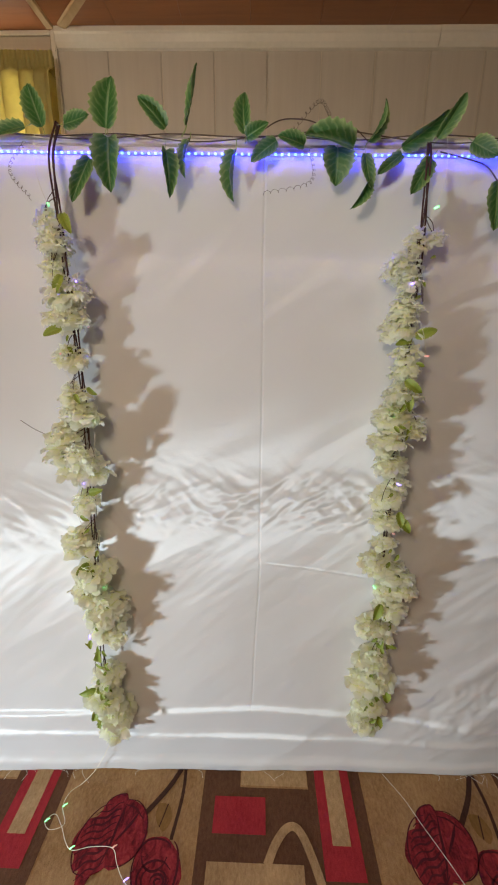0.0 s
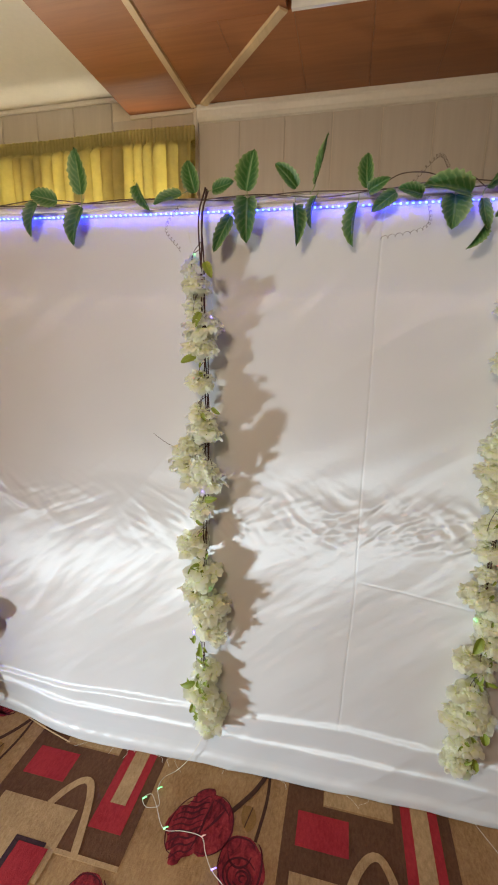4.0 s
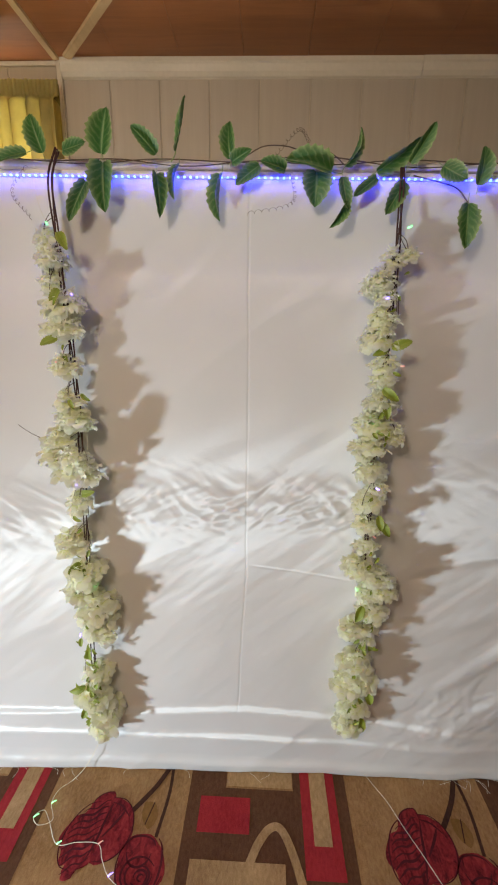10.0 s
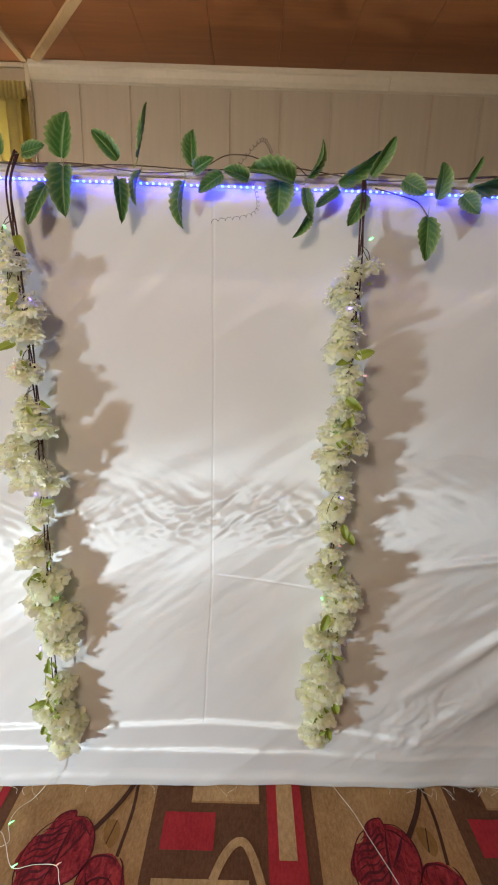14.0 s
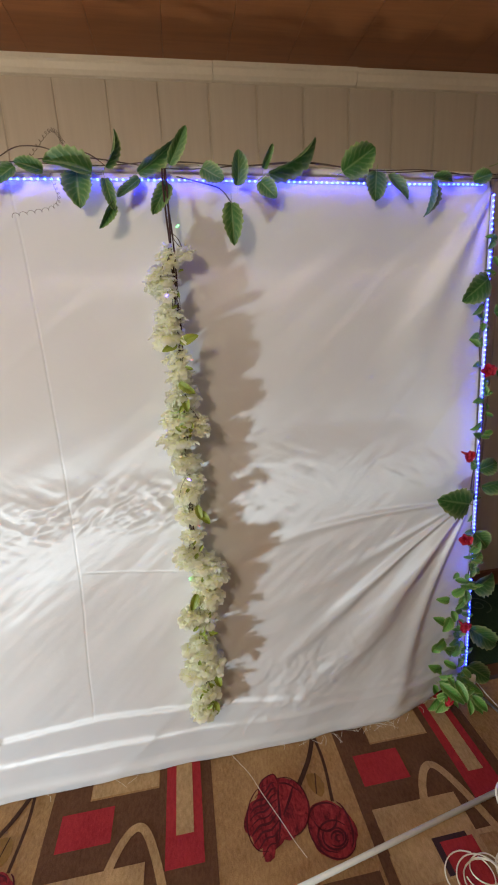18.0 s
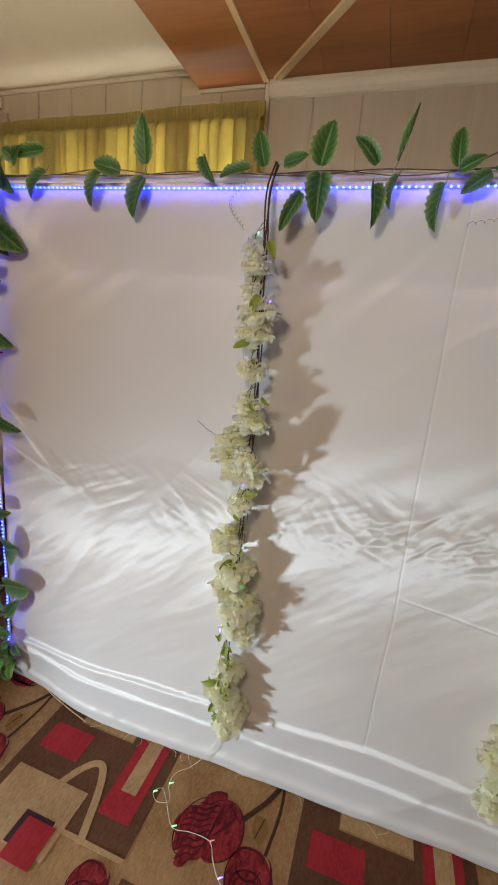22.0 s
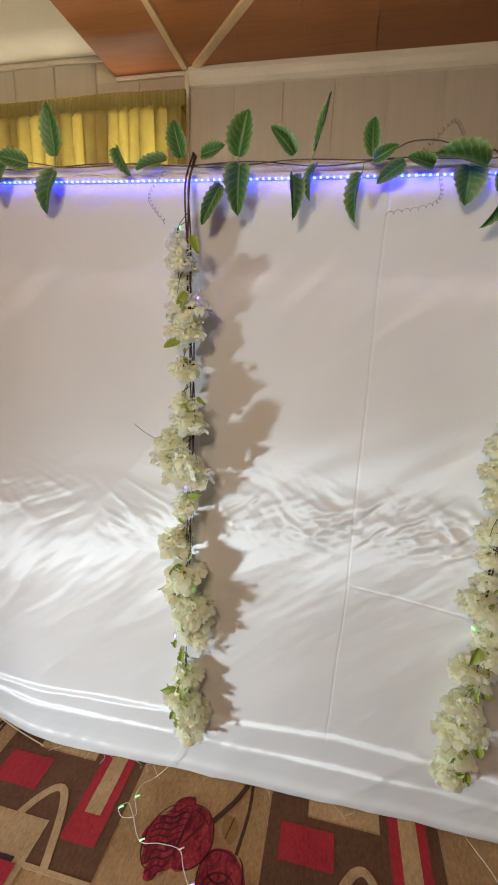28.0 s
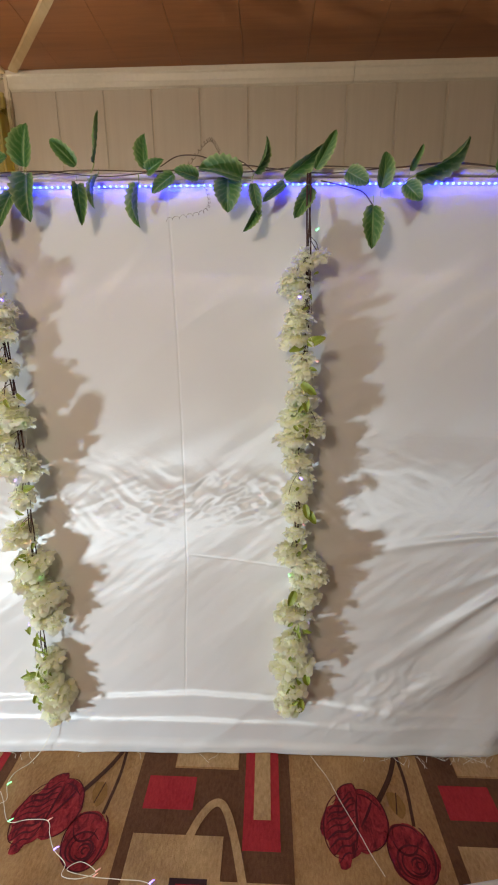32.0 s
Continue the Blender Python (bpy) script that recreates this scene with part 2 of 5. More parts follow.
C_DEEP = carpet_material("dark red pile", (0.055, 0.008, 0.014), (0.10, 0.016, 0.024))


def rose_material():
    """Red yarn with blotches of darker thread, as woven shading."""
    n = Nodes("rose red pile")
    co = n.coords("Object")
    streak = n.noise(n.scaled(co, 1, 0.45, 1), 34, 4, 0.65, 1.5)
    fleck = n.noise(co, 200, 3, 0.7)
    tone = n.math("ADD", n.math("MULTIPLY", streak, 0.75), n.math("MULTIPLY", fleck, 0.25))
    n.set(Base_Color=n.ramp(tone, (0.38, (0.085, 0.010, 0.016)), (0.52, (0.24, 0.022, 0.030)), (0.66, (0.34, 0.045, 0.05))), Roughness=0.95, Specular_IOR_Level=0.15)
    n.bump(fleck, 0.8, 0.004)
    return n.m


C_ROSE = rose_material()
C_DARK = carpet_material("dark plum pile", (0.035, 0.018, 0.024), (0.06, 0.03, 0.036))
C_STEM = carpet_material("dark stem pile", (0.045, 0.020, 0.014), (0.085, 0.040, 0.026))
C_OCHRE = carpet_material("ochre pile", (0.20, 0.11, 0.035), (0.30, 0.17, 0.06))
LINO = carpet_material("dark green rug", (0.018, 0.045, 0.025), (0.035, 0.075, 0.04))
LINO_SWIRL = carpet_material("pale green swirl", (0.06, 0.10, 0.06), (0.10, 0.15, 0.09))
BOARD = wood_material("brown floor board", (0.10, 0.045, 0.02), (0.17, 0.08, 0.04), "x", 0.45)


def sheer(name, colour, through_light=0.4):
    """Curtain cloth that lets some light through."""
    m = plain(name, colour, 0.75, 0.12, 40, 0.1)
    t = m.node_tree
    p = t.nodes["Principled BSDF"]
    trans, shade = t.nodes.new("ShaderNodeBsdfTranslucent"), t.nodes.new("ShaderNodeMixShader")
    t.links.new(p.inputs["Base Color"].links[0].from_socket, trans.inputs[0])
    shade.inputs[0].default_value = through_light
    t.links.new(p.outputs[0], shade.inputs[1])
    t.links.new(trans.outputs[0], shade.inputs[2])
    t.links.new(shade.outputs[0], t.nodes["Material Output"].inputs[0])
    return m


CURTAIN = sheer("olive yellow curtain", (0.72, 0.65, 0.30), 0.72)
# opaque and dark, standing in for the shade of dense gathers
BACKING = plain("dark olive header backing", (0.30, 0.25, 0.07), 0.8, 0.15, 60, 0.2)
DRAPE = sheer("peach drape", (0.74, 0.52, 0.29), 0.20)
MAROON = plain("dark maroon upholstery", (0.055, 0.014, 0.016), 0.8, 0.2, 80, 0.3)
LED = glowing("blue led", (0.006, 0.018, 1.0), 84.0)
BULB_VIOLET = glowing("lit violet bulb", (0.20, 0.12, 1.0), 3.5)
BULB_GREEN = glowing("lit green bulb", (0.08, 1.0, 0.25), 1.8)
BULB = glowing("small red bulb", (1.0, 0.14, 0.12), 0.25, (0.75, 0.6, 0.55))


# ---------------------------------------------------------------- mesh helpers
def as_mesh(name, bm, material):
    me = bpy.data.meshes.new(name)
    bm.to_mesh(me)
    bm.free()
    me.materials.append(material)
    return me


def part(name, bm, material, parent=None, label="", smooth=False):
    """Links a bmesh as ONE mesh object under a thing or under a part."""
    me = as_mesh(name, bm, material)
    if smooth:
        me.polygons.foreach_set("use_smooth", [True] * len(me.polygons))
    ob = new(name, me)
    if parent:
        ob.parent = parent
    return tagged(ob, label)


def thing(name, label, category, group="", place=(0, 0, 0)):
    ob = new(name)
    ob.empty_display_size = 0.05
    ob.location = place
    return tagged(ob, label, category, group)


def add_box(bm, x0, x1, y0, y1, z0, z1, bevel=0.0):
    made = bmesh.ops.create_cube(bm, size=1)["verts"]
    for v in made:
        v.co = Vector(((x0 + x1) / 2 + v.co.x * (x1 - x0), (y0 + y1) / 2 + v.co.y * (y1 - y0), (z0 + z1) / 2 + v.co.z * (z1 - z0)))
    if bevel:
        edges = list({e for v in made for e in v.link_edges})
        bmesh.ops.bevel(bm, geom=edges, offset=bevel, segments=2, affect="EDGES")


def box(*a, bevel=0.0):
    bm = bmesh.new()
    add_box(bm, *a, bevel=bevel)
    return bm


def smooth_line(points, steps=8):
    """A Catmull-Rom line through the points."""
    p = [Vector(q) for q in points]
    p = [2 * p[0] - p[1], *p, 2 * p[-1] - p[-2]]
    out = []
    for a, b, c, d in zip(p, p[1:], p[2:], p[3:]):
        for k in range(steps):
            t = k / steps
            out.append(0.5 * (2 * b + (c - a) * t + (2 * a - 5 * b + 4 * c - d) * t * t + (3 * b - a - 3 * c + d) * t**3))
    return [*out, p[-2]]


def add_tube(bm, line, radius, sides=8, flat=1.0):
    """A round tube along a line; radius may be a function of the way along, 0 to 1."""
    rings, n = [], len(line)
    normal = Vector((0.31, 0.27, 0.91))
    for k, c in enumerate(line):
        way = (line[min(k + 1, n - 1)] - line[max(k - 1, 0)]).normalized()
        normal = (normal - way * normal.dot(way)).normalized()
        side = way.cross(normal)
        r = radius(k / (n - 1)) if callable(radius) else radius
        rings.append([bm.verts.new(c + r * (math.cos(a) * side + flat * math.sin(a) * normal)) for a in (2 * math.pi * j / sides for j in range(sides))])
    for a, b in zip(rings, rings[1:]):
        for j in range(sides):
            bm.faces.new((a[j], a[(j + 1) % sides], b[(j + 1) % sides], b[j]))
    bm.faces.new(rings[0][::-1])
    bm.faces.new(rings[-1])


def tube(points, radius, sides=8, steps=8, flat=1.0):
    bm = bmesh.new()
    add_tube(bm, smooth_line(points, steps) if steps else [Vector(p) for p in points], radius, sides, flat)
    return bm


SKEW = 0.03


def on_frame(u, z, d=0.0):
    """A place on the backdrop's plane, which stands a little askew to the wall; d in front is negative."""
    return Vector((u, SKEW * u + d, z))


# ---------------------------------------------------------------- setting
WALL_Y, SOFFIT_Z, CEILING_Z = 0.70, 2.640, 2.722
floor = tagged(part("floor", box(-6.2, 3.4, -4.4, WALL_Y, -0.12, -0.010), BOARD), "brown board floor", "floor", kind="structure")
ceiling = bmesh.new()
add_box(ceiling, -6.2, 3.4, -4.4, WALL_Y + 0.1, CEILING_Z, CEILING_Z + 0.1)
tagged(part("ceiling", ceiling, CREAM), "cream painted ceiling", "ceiling", kind="structure")
# unseen walls added to close the room, dark to hold down bounced light
for name, where in (("wall_east", (3.4, 3.5, -4.4, 0.8, -0.12, 2.82)), ("wall_west", (-6.3, -6.2, -4.4, 0.8, -0.12, 2.82)), ("wall_south", (-6.3, 3.5, -4.5, -4.4, -0.12, 2.82))):
    tagged(part(name, box(*where), UNSEEN_WALL), "unseen tan wall closing off the room", "wall", kind="structure")

# the north wall, with the window opening behind the curtain
WIN = (-3.35, -0.87, 1.06, 2.54)
north = bmesh.new()
add_box(north, WIN[1], 3.4, WALL_Y, WALL_Y + 0.12, -0.12, 2.82)
add_box(north, -6.2, WIN[0], WALL_Y, WALL_Y + 0.12, -0.12, 2.82)
add_box(north, WIN[0], WIN[1], WALL_Y, WALL_Y + 0.12, -0.12, WIN[2])
add_box(north, WIN[0], WIN[1], WALL_Y, WALL_Y + 0.12, WIN[3], 2.82)
wall_north = tagged(part("wall_north", north, GREYWALL), "wall clad in beige upright panels", "wall", kind="structure")
# dropped border of the ceiling: a band along the wall and one that turns forward at the corner
soffit = bmesh.new()
BOARDS = 0.25
x = -0.815
while x < 3.4:
    add_box(soffit, x + 0.0006, min(x + BOARDS, 3.4) - 0.0006, 0.215, WALL_Y - 0.001, SOFFIT_Z, CEILING_Z - 0.001)
    x += BOARDS
add_box(soffit, -1.135, -0.8162, -4.4, WALL_Y - 0.001, SOFFIT_Z, CEILING_Z - 0.001)
add_box(soffit, -0.8138, -0.335, -4.4, 0.2138, SOFFIT_Z, CEILING_Z - 0.001)
add_box(soffit, -6.2, -2.29, -4.4, WALL_Y - 0.001, SOFFIT_Z, CEILING_Z - 0.001)
for v in soffit.verts:
    v.co.z -= 0.007 * max(0.0, v.co.x + 0.8) if v.co.z < CEILING_Z - 0.01 else 0.0
tagged(part("ceiling_soffit", soffit, SOFFIT), "dropped ceiling border of glossy brown boards", "ceiling", kind="structure")
trims = thing("trim", "pale wooden battens and white cornice mouldings", "trim")
tagged(trims, kind="structure")


def batten(a, b, wide, deep, material=BATTEN, name="batten"):
    bm = bmesh.new()
    a, b = Vector(a), Vector(b)
    way = (b - a).normalized()
    side = way.cross(Vector((0, 0, 1))) * wide / 2
    low = Vector((0, 0, -deep))
    v = [bm.verts.new(p) for p in (a - side, b - side, b + side, a + side, a - side * 0.8 + low, b - side * 0.8 + low, b + side * 0.8 + low, a + side * 0.8 + low)]
    for f in ((0, 1, 2, 3), (7, 6, 5, 4), (0, 4, 5, 1), (1, 5, 6, 2), (2, 6, 7, 3), (3, 7, 4, 0)):
        bm.faces.new([v[k] for k in f])
    return part(name, bm, material, trims)


batten((-0.815, WALL_Y - 0.03, SOFFIT_Z), (-0.815, -3.5, SOFFIT_Z), 0.028, 0.009)
batten((-0.765, WALL_Y - 0.04, SOFFIT_Z - 0.002), (-0.345, 0.20, SOFFIT_Z - 0.004), 0.036, 0.008)
batten((-2.29, WALL_Y - 0.005, CEILING_Z - 0.03), (-2.29, -3.5, CEILING_Z - 0.03), 0.02, 0.045, TRIM, "edge_strip")
batten((-0.32, 0.206, SOFFIT_Z + 0.02), (3.39, 0.206, SOFFIT_Z - 0.009), 0.016, 0.03, TRIM, "edge_strip")
# cornice: lengths butted end to end with slight steps
for k, (x0, x1, up) in enumerate(((-0.80, 0.628, 0.0), (0.630, 1.243, 0.004), (1.245, 3.39, -0.003))):
    bm = bmesh.new()
    prof = [(0.0, 0.0), (0.030, 0.0), (0.030, -0.016), (0.025, -0.022), (0.021, -0.044), (0.011, -0.058), (0.0, -0.063)]
    ends = [[bm.verts.new((xx, WALL_Y - 0.006 - a, SOFFIT_Z - 0.001 + up * 0.3 - 0.007 * (xx + 0.8) + b)) for a, b in prof] for xx in (x0, x1)]
    for j in range(len(prof)):
        q = (j + 1) % len(prof)
        bm.faces.new((ends[0][j], ends[0][q], ends[1][q], ends[1][j]))
    bm.faces.new(ends[0][::-1]), bm.faces.new(ends[1])
    bmesh.ops.recalc_face_normals(bm, faces=bm.faces)
    part("cornice", bm, TRIM, trims, "white moulded cornice")
part("corner_strip", box(-0.822, -0.802, WALL_Y - 0.022, WALL_Y - 0.0005, 0.1, SOFFIT_Z - 0.002, bevel=0.004), TRIM, trims)
part("wall_strip", box(-1.133, -0.823, WALL_Y - 0.016, WALL_Y - 0.0005, SOFFIT_Z - 0.016, SOFFIT_Z - 0.001, bevel=0.003), TRIM, trims)
part("wall_strip", box(-2.288, -1.137, WALL_Y - 0.016, WALL_Y - 0.0005, CEILING_Z - 0.02, CEILING_Z - 0.001, bevel=0.003), TRIM, trims)
part("wall_strip", box(-6.19, -2.291, WALL_Y - 0.016, WALL_Y - 0.0005, SOFFIT_Z - 0.016, SOFFIT_Z - 0.001, bevel=0.003), TRIM, trims)
baseboard = tagged(part("baseboard", box(-0.8, 3.39, WALL_Y - 0.028, WALL_Y - 0.0065, -0.010, 0.085, bevel=0.004), SKIRT), "reddish wooden baseboard", "baseboard", kind="structure")

# window behind the curtain
window = tagged(thing("window_1", "white framed window with bright panes behind the curtain", "window"), kind="structure")
for x0, x1 in ((WIN[0], WIN[0] + 0.06), (-2.28, -2.21), (WIN[1] - 0.06, WIN[1])):
    part("window_frame", box(x0, x1, WALL_Y + 0.03, WALL_Y + 0.09, WIN[2] + 0.06, WIN[3] - 0.06, bevel=0.005), TRIM, window)
for z0, z1 in ((WIN[2], WIN[2] + 0.06), (WIN[3] - 0.06, WIN[3])):
    part("window_frame", box(WIN[0], WIN[1], WALL_Y + 0.03, WALL_Y + 0.09, z0, z1, bevel=0.005), TRIM, window)
DUSK = glowing("lit outside", (1.0, 0.93, 0.80), 5.5)
for x0, x1 in ((WIN[0] + 0.06, -2.28), (-2.21, WIN[1] - 0.06)):
    part("pane", box(x0, x1, WALL_Y + 0.056, WALL_Y + 0.062, WIN[2] + 0.06, WIN[3] - 0.06), DUSK, window)
part("window_sill", box(WIN[0] - 0.05, WIN[1] + 0.05, WALL_Y - 0.12, WALL_Y + 0.03, WIN[2] - 0.035, WIN[2], bevel=0.008), TRIM, window)


def curtain(x0, x1, y, z0, z1, pleat, deep, material, name, label, header=0.055):
    """Gathered cloth: fine gathers in the header, below it pleats that lie double and open downwards."""
    bm = bmesh.new()
    folds = round((x1 - x0) / pleat)
    pleat = (x1 - x0) / folds
    per, down = 14, 26
    rows = []
    rng = random.Random(int(abs(x0) * 100))
    wob = [rng.uniform(-0.32, 0.32) for _ in range(folds + 2)]
    size = [rng.uniform(0.6, 1.25) for _ in range(folds + 2)]
    for j in range(down + 1):
        t = j / down
        z = z1 + (z0 - z1) * t**1.8
        below = z1 - z
        grow = min(1.0, max(0.0, (below - header) / 0.022))
        lap = 0.66 * grow * (1 - 0.42 * min(1.0, below / 0.5))
        row = []
        for i in range(folds * per + 1):
            k, f = divmod(i, per)
            f /= per
            w = wob[k] * (1 - f) + wob[k + 1] * f
            h = size[k] * (1 - f) + size[k + 1] * f
            a = 2 * math.pi * f
            x = x0 + pleat * (k + f + w * grow) + lap * h * pleat * math.sin(a)
            d = deep * grow * h * math.cos(a) + 0.004 * math.sin(a * 3 + k) * (1 - grow)
            sag = 0.003 * math.sin(k * 0.4) + 0.0015 * math.sin(a * 2 + k * 2.4)
            row.append(bm.verts.new((min(x, x1), y - d, z + sag * (1 - t))))
        rows.append(row)
    for a, b in zip(rows, rows[1:]):
        for k in range(folds * per):
            bm.faces.new((a[k], a[k + 1], b[k + 1], b[k]))
    holder = thing(name, label, "curtain")
    cloth = part("cloth", bm, material, holder, smooth=True)
    cloth.modifiers.new("thickness", "SOLIDIFY").thickness = 0.003
    # hidden strip added behind the header to block the window's light there
    part("header_tape", box(x0, x1, y + 0.010, y + 0.014, z1 - 0.085, z1 - 0.012), BACKING if material == CURTAIN else material, holder)
    part("curtain_rail", tube([(x0 - 0.04, y + 0.035, z1 - 0.03), (x1 - 0.01, y + 0.035, z1 - 0.03)], 0.008, 8, 0), TRIM, holder)
    return holder


curtain(-3.0, -0.795, 0.615, 2.15, 2.540, 0.052, 0.040, CURTAIN, "curtain", "olive yellow gathered valance hung over the window")
curtain(-3.6, -2.17, 0.655, 1.10, 2.50, 0.14, 0.010, DRAPE, "side_drape", "thin peach drape half covering the lit window")

# low seat beneath the window
seat = thing("window_seat", "low wooden seat with dark maroon upholstery below the window", "seat", place=(-2.75, 0.42, 0))
part("top_board", box(-0.65, 0.65, -0.16, 0.16, 0.615, 0.67, bevel=0.008), SKIRT, seat)
part("front_panel", box(-0.63, 0.63, -0.14, 0.14, 0.06, 0.613, bevel=0.006), MAROON, seat)
for sx in (-0.6, 0.6):
    part("foot_block", box(sx - 0.03, sx + 0.03, -0.10, 0.10, -0.010, 0.058, bevel=0.004), SKIRT, seat)

# ---------------------------------------------------------------- carpet
carpet = thing("rose_carpet", "tan and brown patterned carpet with red roses on the floor", "carpet")
PERIOD, START = 1.046, -0.147
EDGE_BACK, EDGE_FRONT = 0.03, -2.9
part("ground_field", box(-2.31, 2.96, EDGE_FRONT, EDGE_BACK, -0.0095, 0.0, bevel=0.003), C_TAN, carpet)
part("bound_edge", box(-2.31, 2.96, EDGE_BACK + 0.001, EDGE_BACK + 0.018, -0.0095, 0.002, bevel=0.002), STEEL, carpet, "grey bound edge")


def piece(name, material, pts, z, label="", parent=None):
    """One area of yarn: a thin raised piece of pile."""
    bm = bmesh.new()
    top = [bm.verts.new((a, b, z)) for a, b in pts]
    low = [bm.verts.new((a, b, -0.002)) for a, b in pts]
    bm.faces.new(top)
    for k in range(len(pts)):
        q = (k + 1) % len(pts)
        bm.faces.new((top[k], low[k], low[q], top[q]))
    bmesh.ops.recalc_face_normals(bm, faces=bm.faces)
    if max(bm.faces, key=lambda f: len(f.verts)).normal.z < 0:
        bmesh.ops.reverse_faces(bm, faces=bm.faces)
    return part(name, bm, material, parent or carpet, label)


def panel(name, material, u0, u1, v0, v1, z):
    return piece(name, material, [(u0, v0), (u1, v0), (u1, v1), (u0, v1)], z)


def add_ribbon(bm, pts, wide, z, taper=False):
    line = smooth_line([Vector((a, b, 0)) for a, b in pts], 6)
    rows = []
    for k, c in enumerate(line):
        way = (line[min(k + 1, len(line) - 1)] - line[max(k - 1, 0)]).normalized()
        s = Vector((-way.y, way.x, 0)) * wide / 2
        if taper:
            s *= 0.2 + 0.8 * math.sin(math.pi * (0.06 + 0.88 * k / (len(line) - 1)))
        rows.append([bm.verts.new((p.x, p.y, z)) for p in (c - s, c + s)])
    for a, b in zip(rows, rows[1:]):
        bm.faces.new((a[0], b[0], b[1], a[1]))


def line_piece(name, material, pts, wide, z, label=""):
    bm = bmesh.new()
    add_ribbon(bm, pts, wide, z)
    return part(name, bm, material, carpet, label)


def blob(cu, cv, ru, rv, wob, seed, n=30, turn=0.0):
    rng = random.Random(seed)
    ph = [rng.uniform(0, 6.28) for _ in range(4)]
    out = []
    for k in range(n):
        a = 2 * math.pi * k / n
        r = 1 + wob * (math.sin(3 * a + ph[0]) * 0.5 + math.sin(5 * a + ph[1]) * 0.3 + math.sin(8 * a + ph[2]) * 0.25)
        x, y = ru * r * math.cos(a), rv * r * math.sin(a)
        out.append((cu + x * math.cos(turn) - y * math.sin(turn), cv + x * math.sin(turn) + y * math.cos(turn)))
    return out


def crescent(bm, cu, cv, ru, rv, a0, a1, wide, z, turn=0.0):
    pts = []
    for k in range(7):
        a = math.radians(a0 + (a1 - a0) * k / 6)
        x, y = ru * math.cos(a), rv * math.sin(a)
        pts.append((cu + x * math.cos(turn) - y * math.sin(turn), cv + x * math.sin(turn) + y * math.cos(turn)))
    add_ribbon(bm, pts, wide, z, True)


H = 0.0006


def open_rose(u, v, s=1.0):
    """The large rose: a broad smooth petal by the stem, frilled petals folded one behind another beside it."""
    body = piece("open_rose", C_ROSE, blob(u + 0.030 * s, v + 0.008 * s, 0.080 * s, 0.096 * s, 0.07, 3), 4 * H, "large red woven rose")
    piece("petal", C_ROSE, blob(u - 0.042 * s, v - 0.012 * s, 0.062 * s, 0.100 * s, 0.24, 5, n=44, turn=-0.25), 4.6 * H, "", body)
    piece("petal", C_ROSE, blob(u - 0.012 * s, v + 0.092 * s, 0.040 * s, 0.022 * s, 0.12, 6, turn=0.5), 5 * H, "", body)
    piece("petal", C_ROSE, blob(u - 0.052 * s, v - 0.112 * s, 0.020 * s, 0.022 * s, 0.15, 8), 5 * H, "", body)
    bm = bmesh.new()
    z = 6 * H
    # frilled edges of the folded petals
    for k in range(9):
        f = k / 8
        y0 = v + (0.070 - 0.165 * f) * s
        reach = (0.060 + 0.045 * math.sin(math.pi * (0.15 + 0.75 * f))) * s
        pts = [(u + (0.012 - 0.012 * f) * s - reach * t, y0 + (0.020 * (1 - t) ** 2 + 0.0055 * math.sin(9 * t + 0.3 * k) - 0.022 * t * t) * s) for t in (0.0, 0.17, 0.34, 0.5, 0.67, 0.84, 1.0)]
        add_ribbon(bm, pts, (0.0046 + 0.0036 * ((k * 7) % 4) / 3) * s, z, True)
    crescent(bm, u + 0.030 * s, v + 0.008 * s, 0.080 * s, 0.095 * s, -105, 100, 0.0045 * s, z)
    crescent(bm, u - 0.042 * s, v - 0.012 * s, 0.062 * s, 0.100 * s, 95, 285, 0.0045 * s, z, -0.25)
    crescent(bm, u - 0.012 * s, v + 0.092 * s, 0.038 * s, 0.021 * s, 0, 190, 0.0045 * s, z, 0.5)
    # folds of the broad petal
    add_ribbon(bm, [(u + 0.070 * s, v + 0.060 * s), (u + 0.050 * s, v + 0.025 * s), (u + 0.018 * s, v - 0.020 * s)], 0.009 * s, z, True)
    add_ribbon(bm, [(u + 0.022 * s, v + 0.080 * s), (u + 0.012 * s, v + 0.03 * s), (u + 0.004 * s, v - 0.03 * s), (u - 0.012 * s, v - 0.085 * s)], 0.008 * s, z, True)
    add_ribbon(bm, [(u + 0.020 * s, v + 0.085 * s), (u + 0.055 * s, v + 0.075 * s), (u + 0.088 * s, v + 0.045 * s)], 0.006 * s, z, True)
    part("petal_folds", bm, C_DEEP, body, "dark red petal folds")


def rose_bud(u, v, s=1.0):
    body = piece("rose_bud", C_ROSE, blob(u, v, 0.074 * s, 0.086 * s, 0.07, 11, turn=0.3), 4 * H, "smaller red woven rosebud")
    bm = bmesh.new()
    z = 6 * H
    for k, r in enumerate((0.052, 0.041, 0.030, 0.020, 0.010)):
        crescent(bm, u + 0.003 * k * s, v - (0.022 + 0.002 * k) * s, r * s, r * 0.85 * s, 30 + 95 * k, 265 + 95 * k, 0.0065 * s, z)
    crescent(bm, u - 0.012 * s, v + 0.050 * s, 0.048 * s, 0.028 * s, 5, 180, 0.006 * s, z)
    crescent(bm, u - 0.012 * s, v + 0.040 * s, 0.040 * s, 0.045 * s, 190, 350, 0.007 * s, z)
    crescent(bm, u + 0.034 * s, v + 0.005 * s, 0.030 * s, 0.070 * s, -75, 75, 0.007 * s, z)
    crescent(bm, u, v, 0.073 * s, 0.085 * s, 100, 330, 0.005 * s, z, 0.3)
    part("petal_folds", bm, C_DEEP, body, "dark red petal folds")


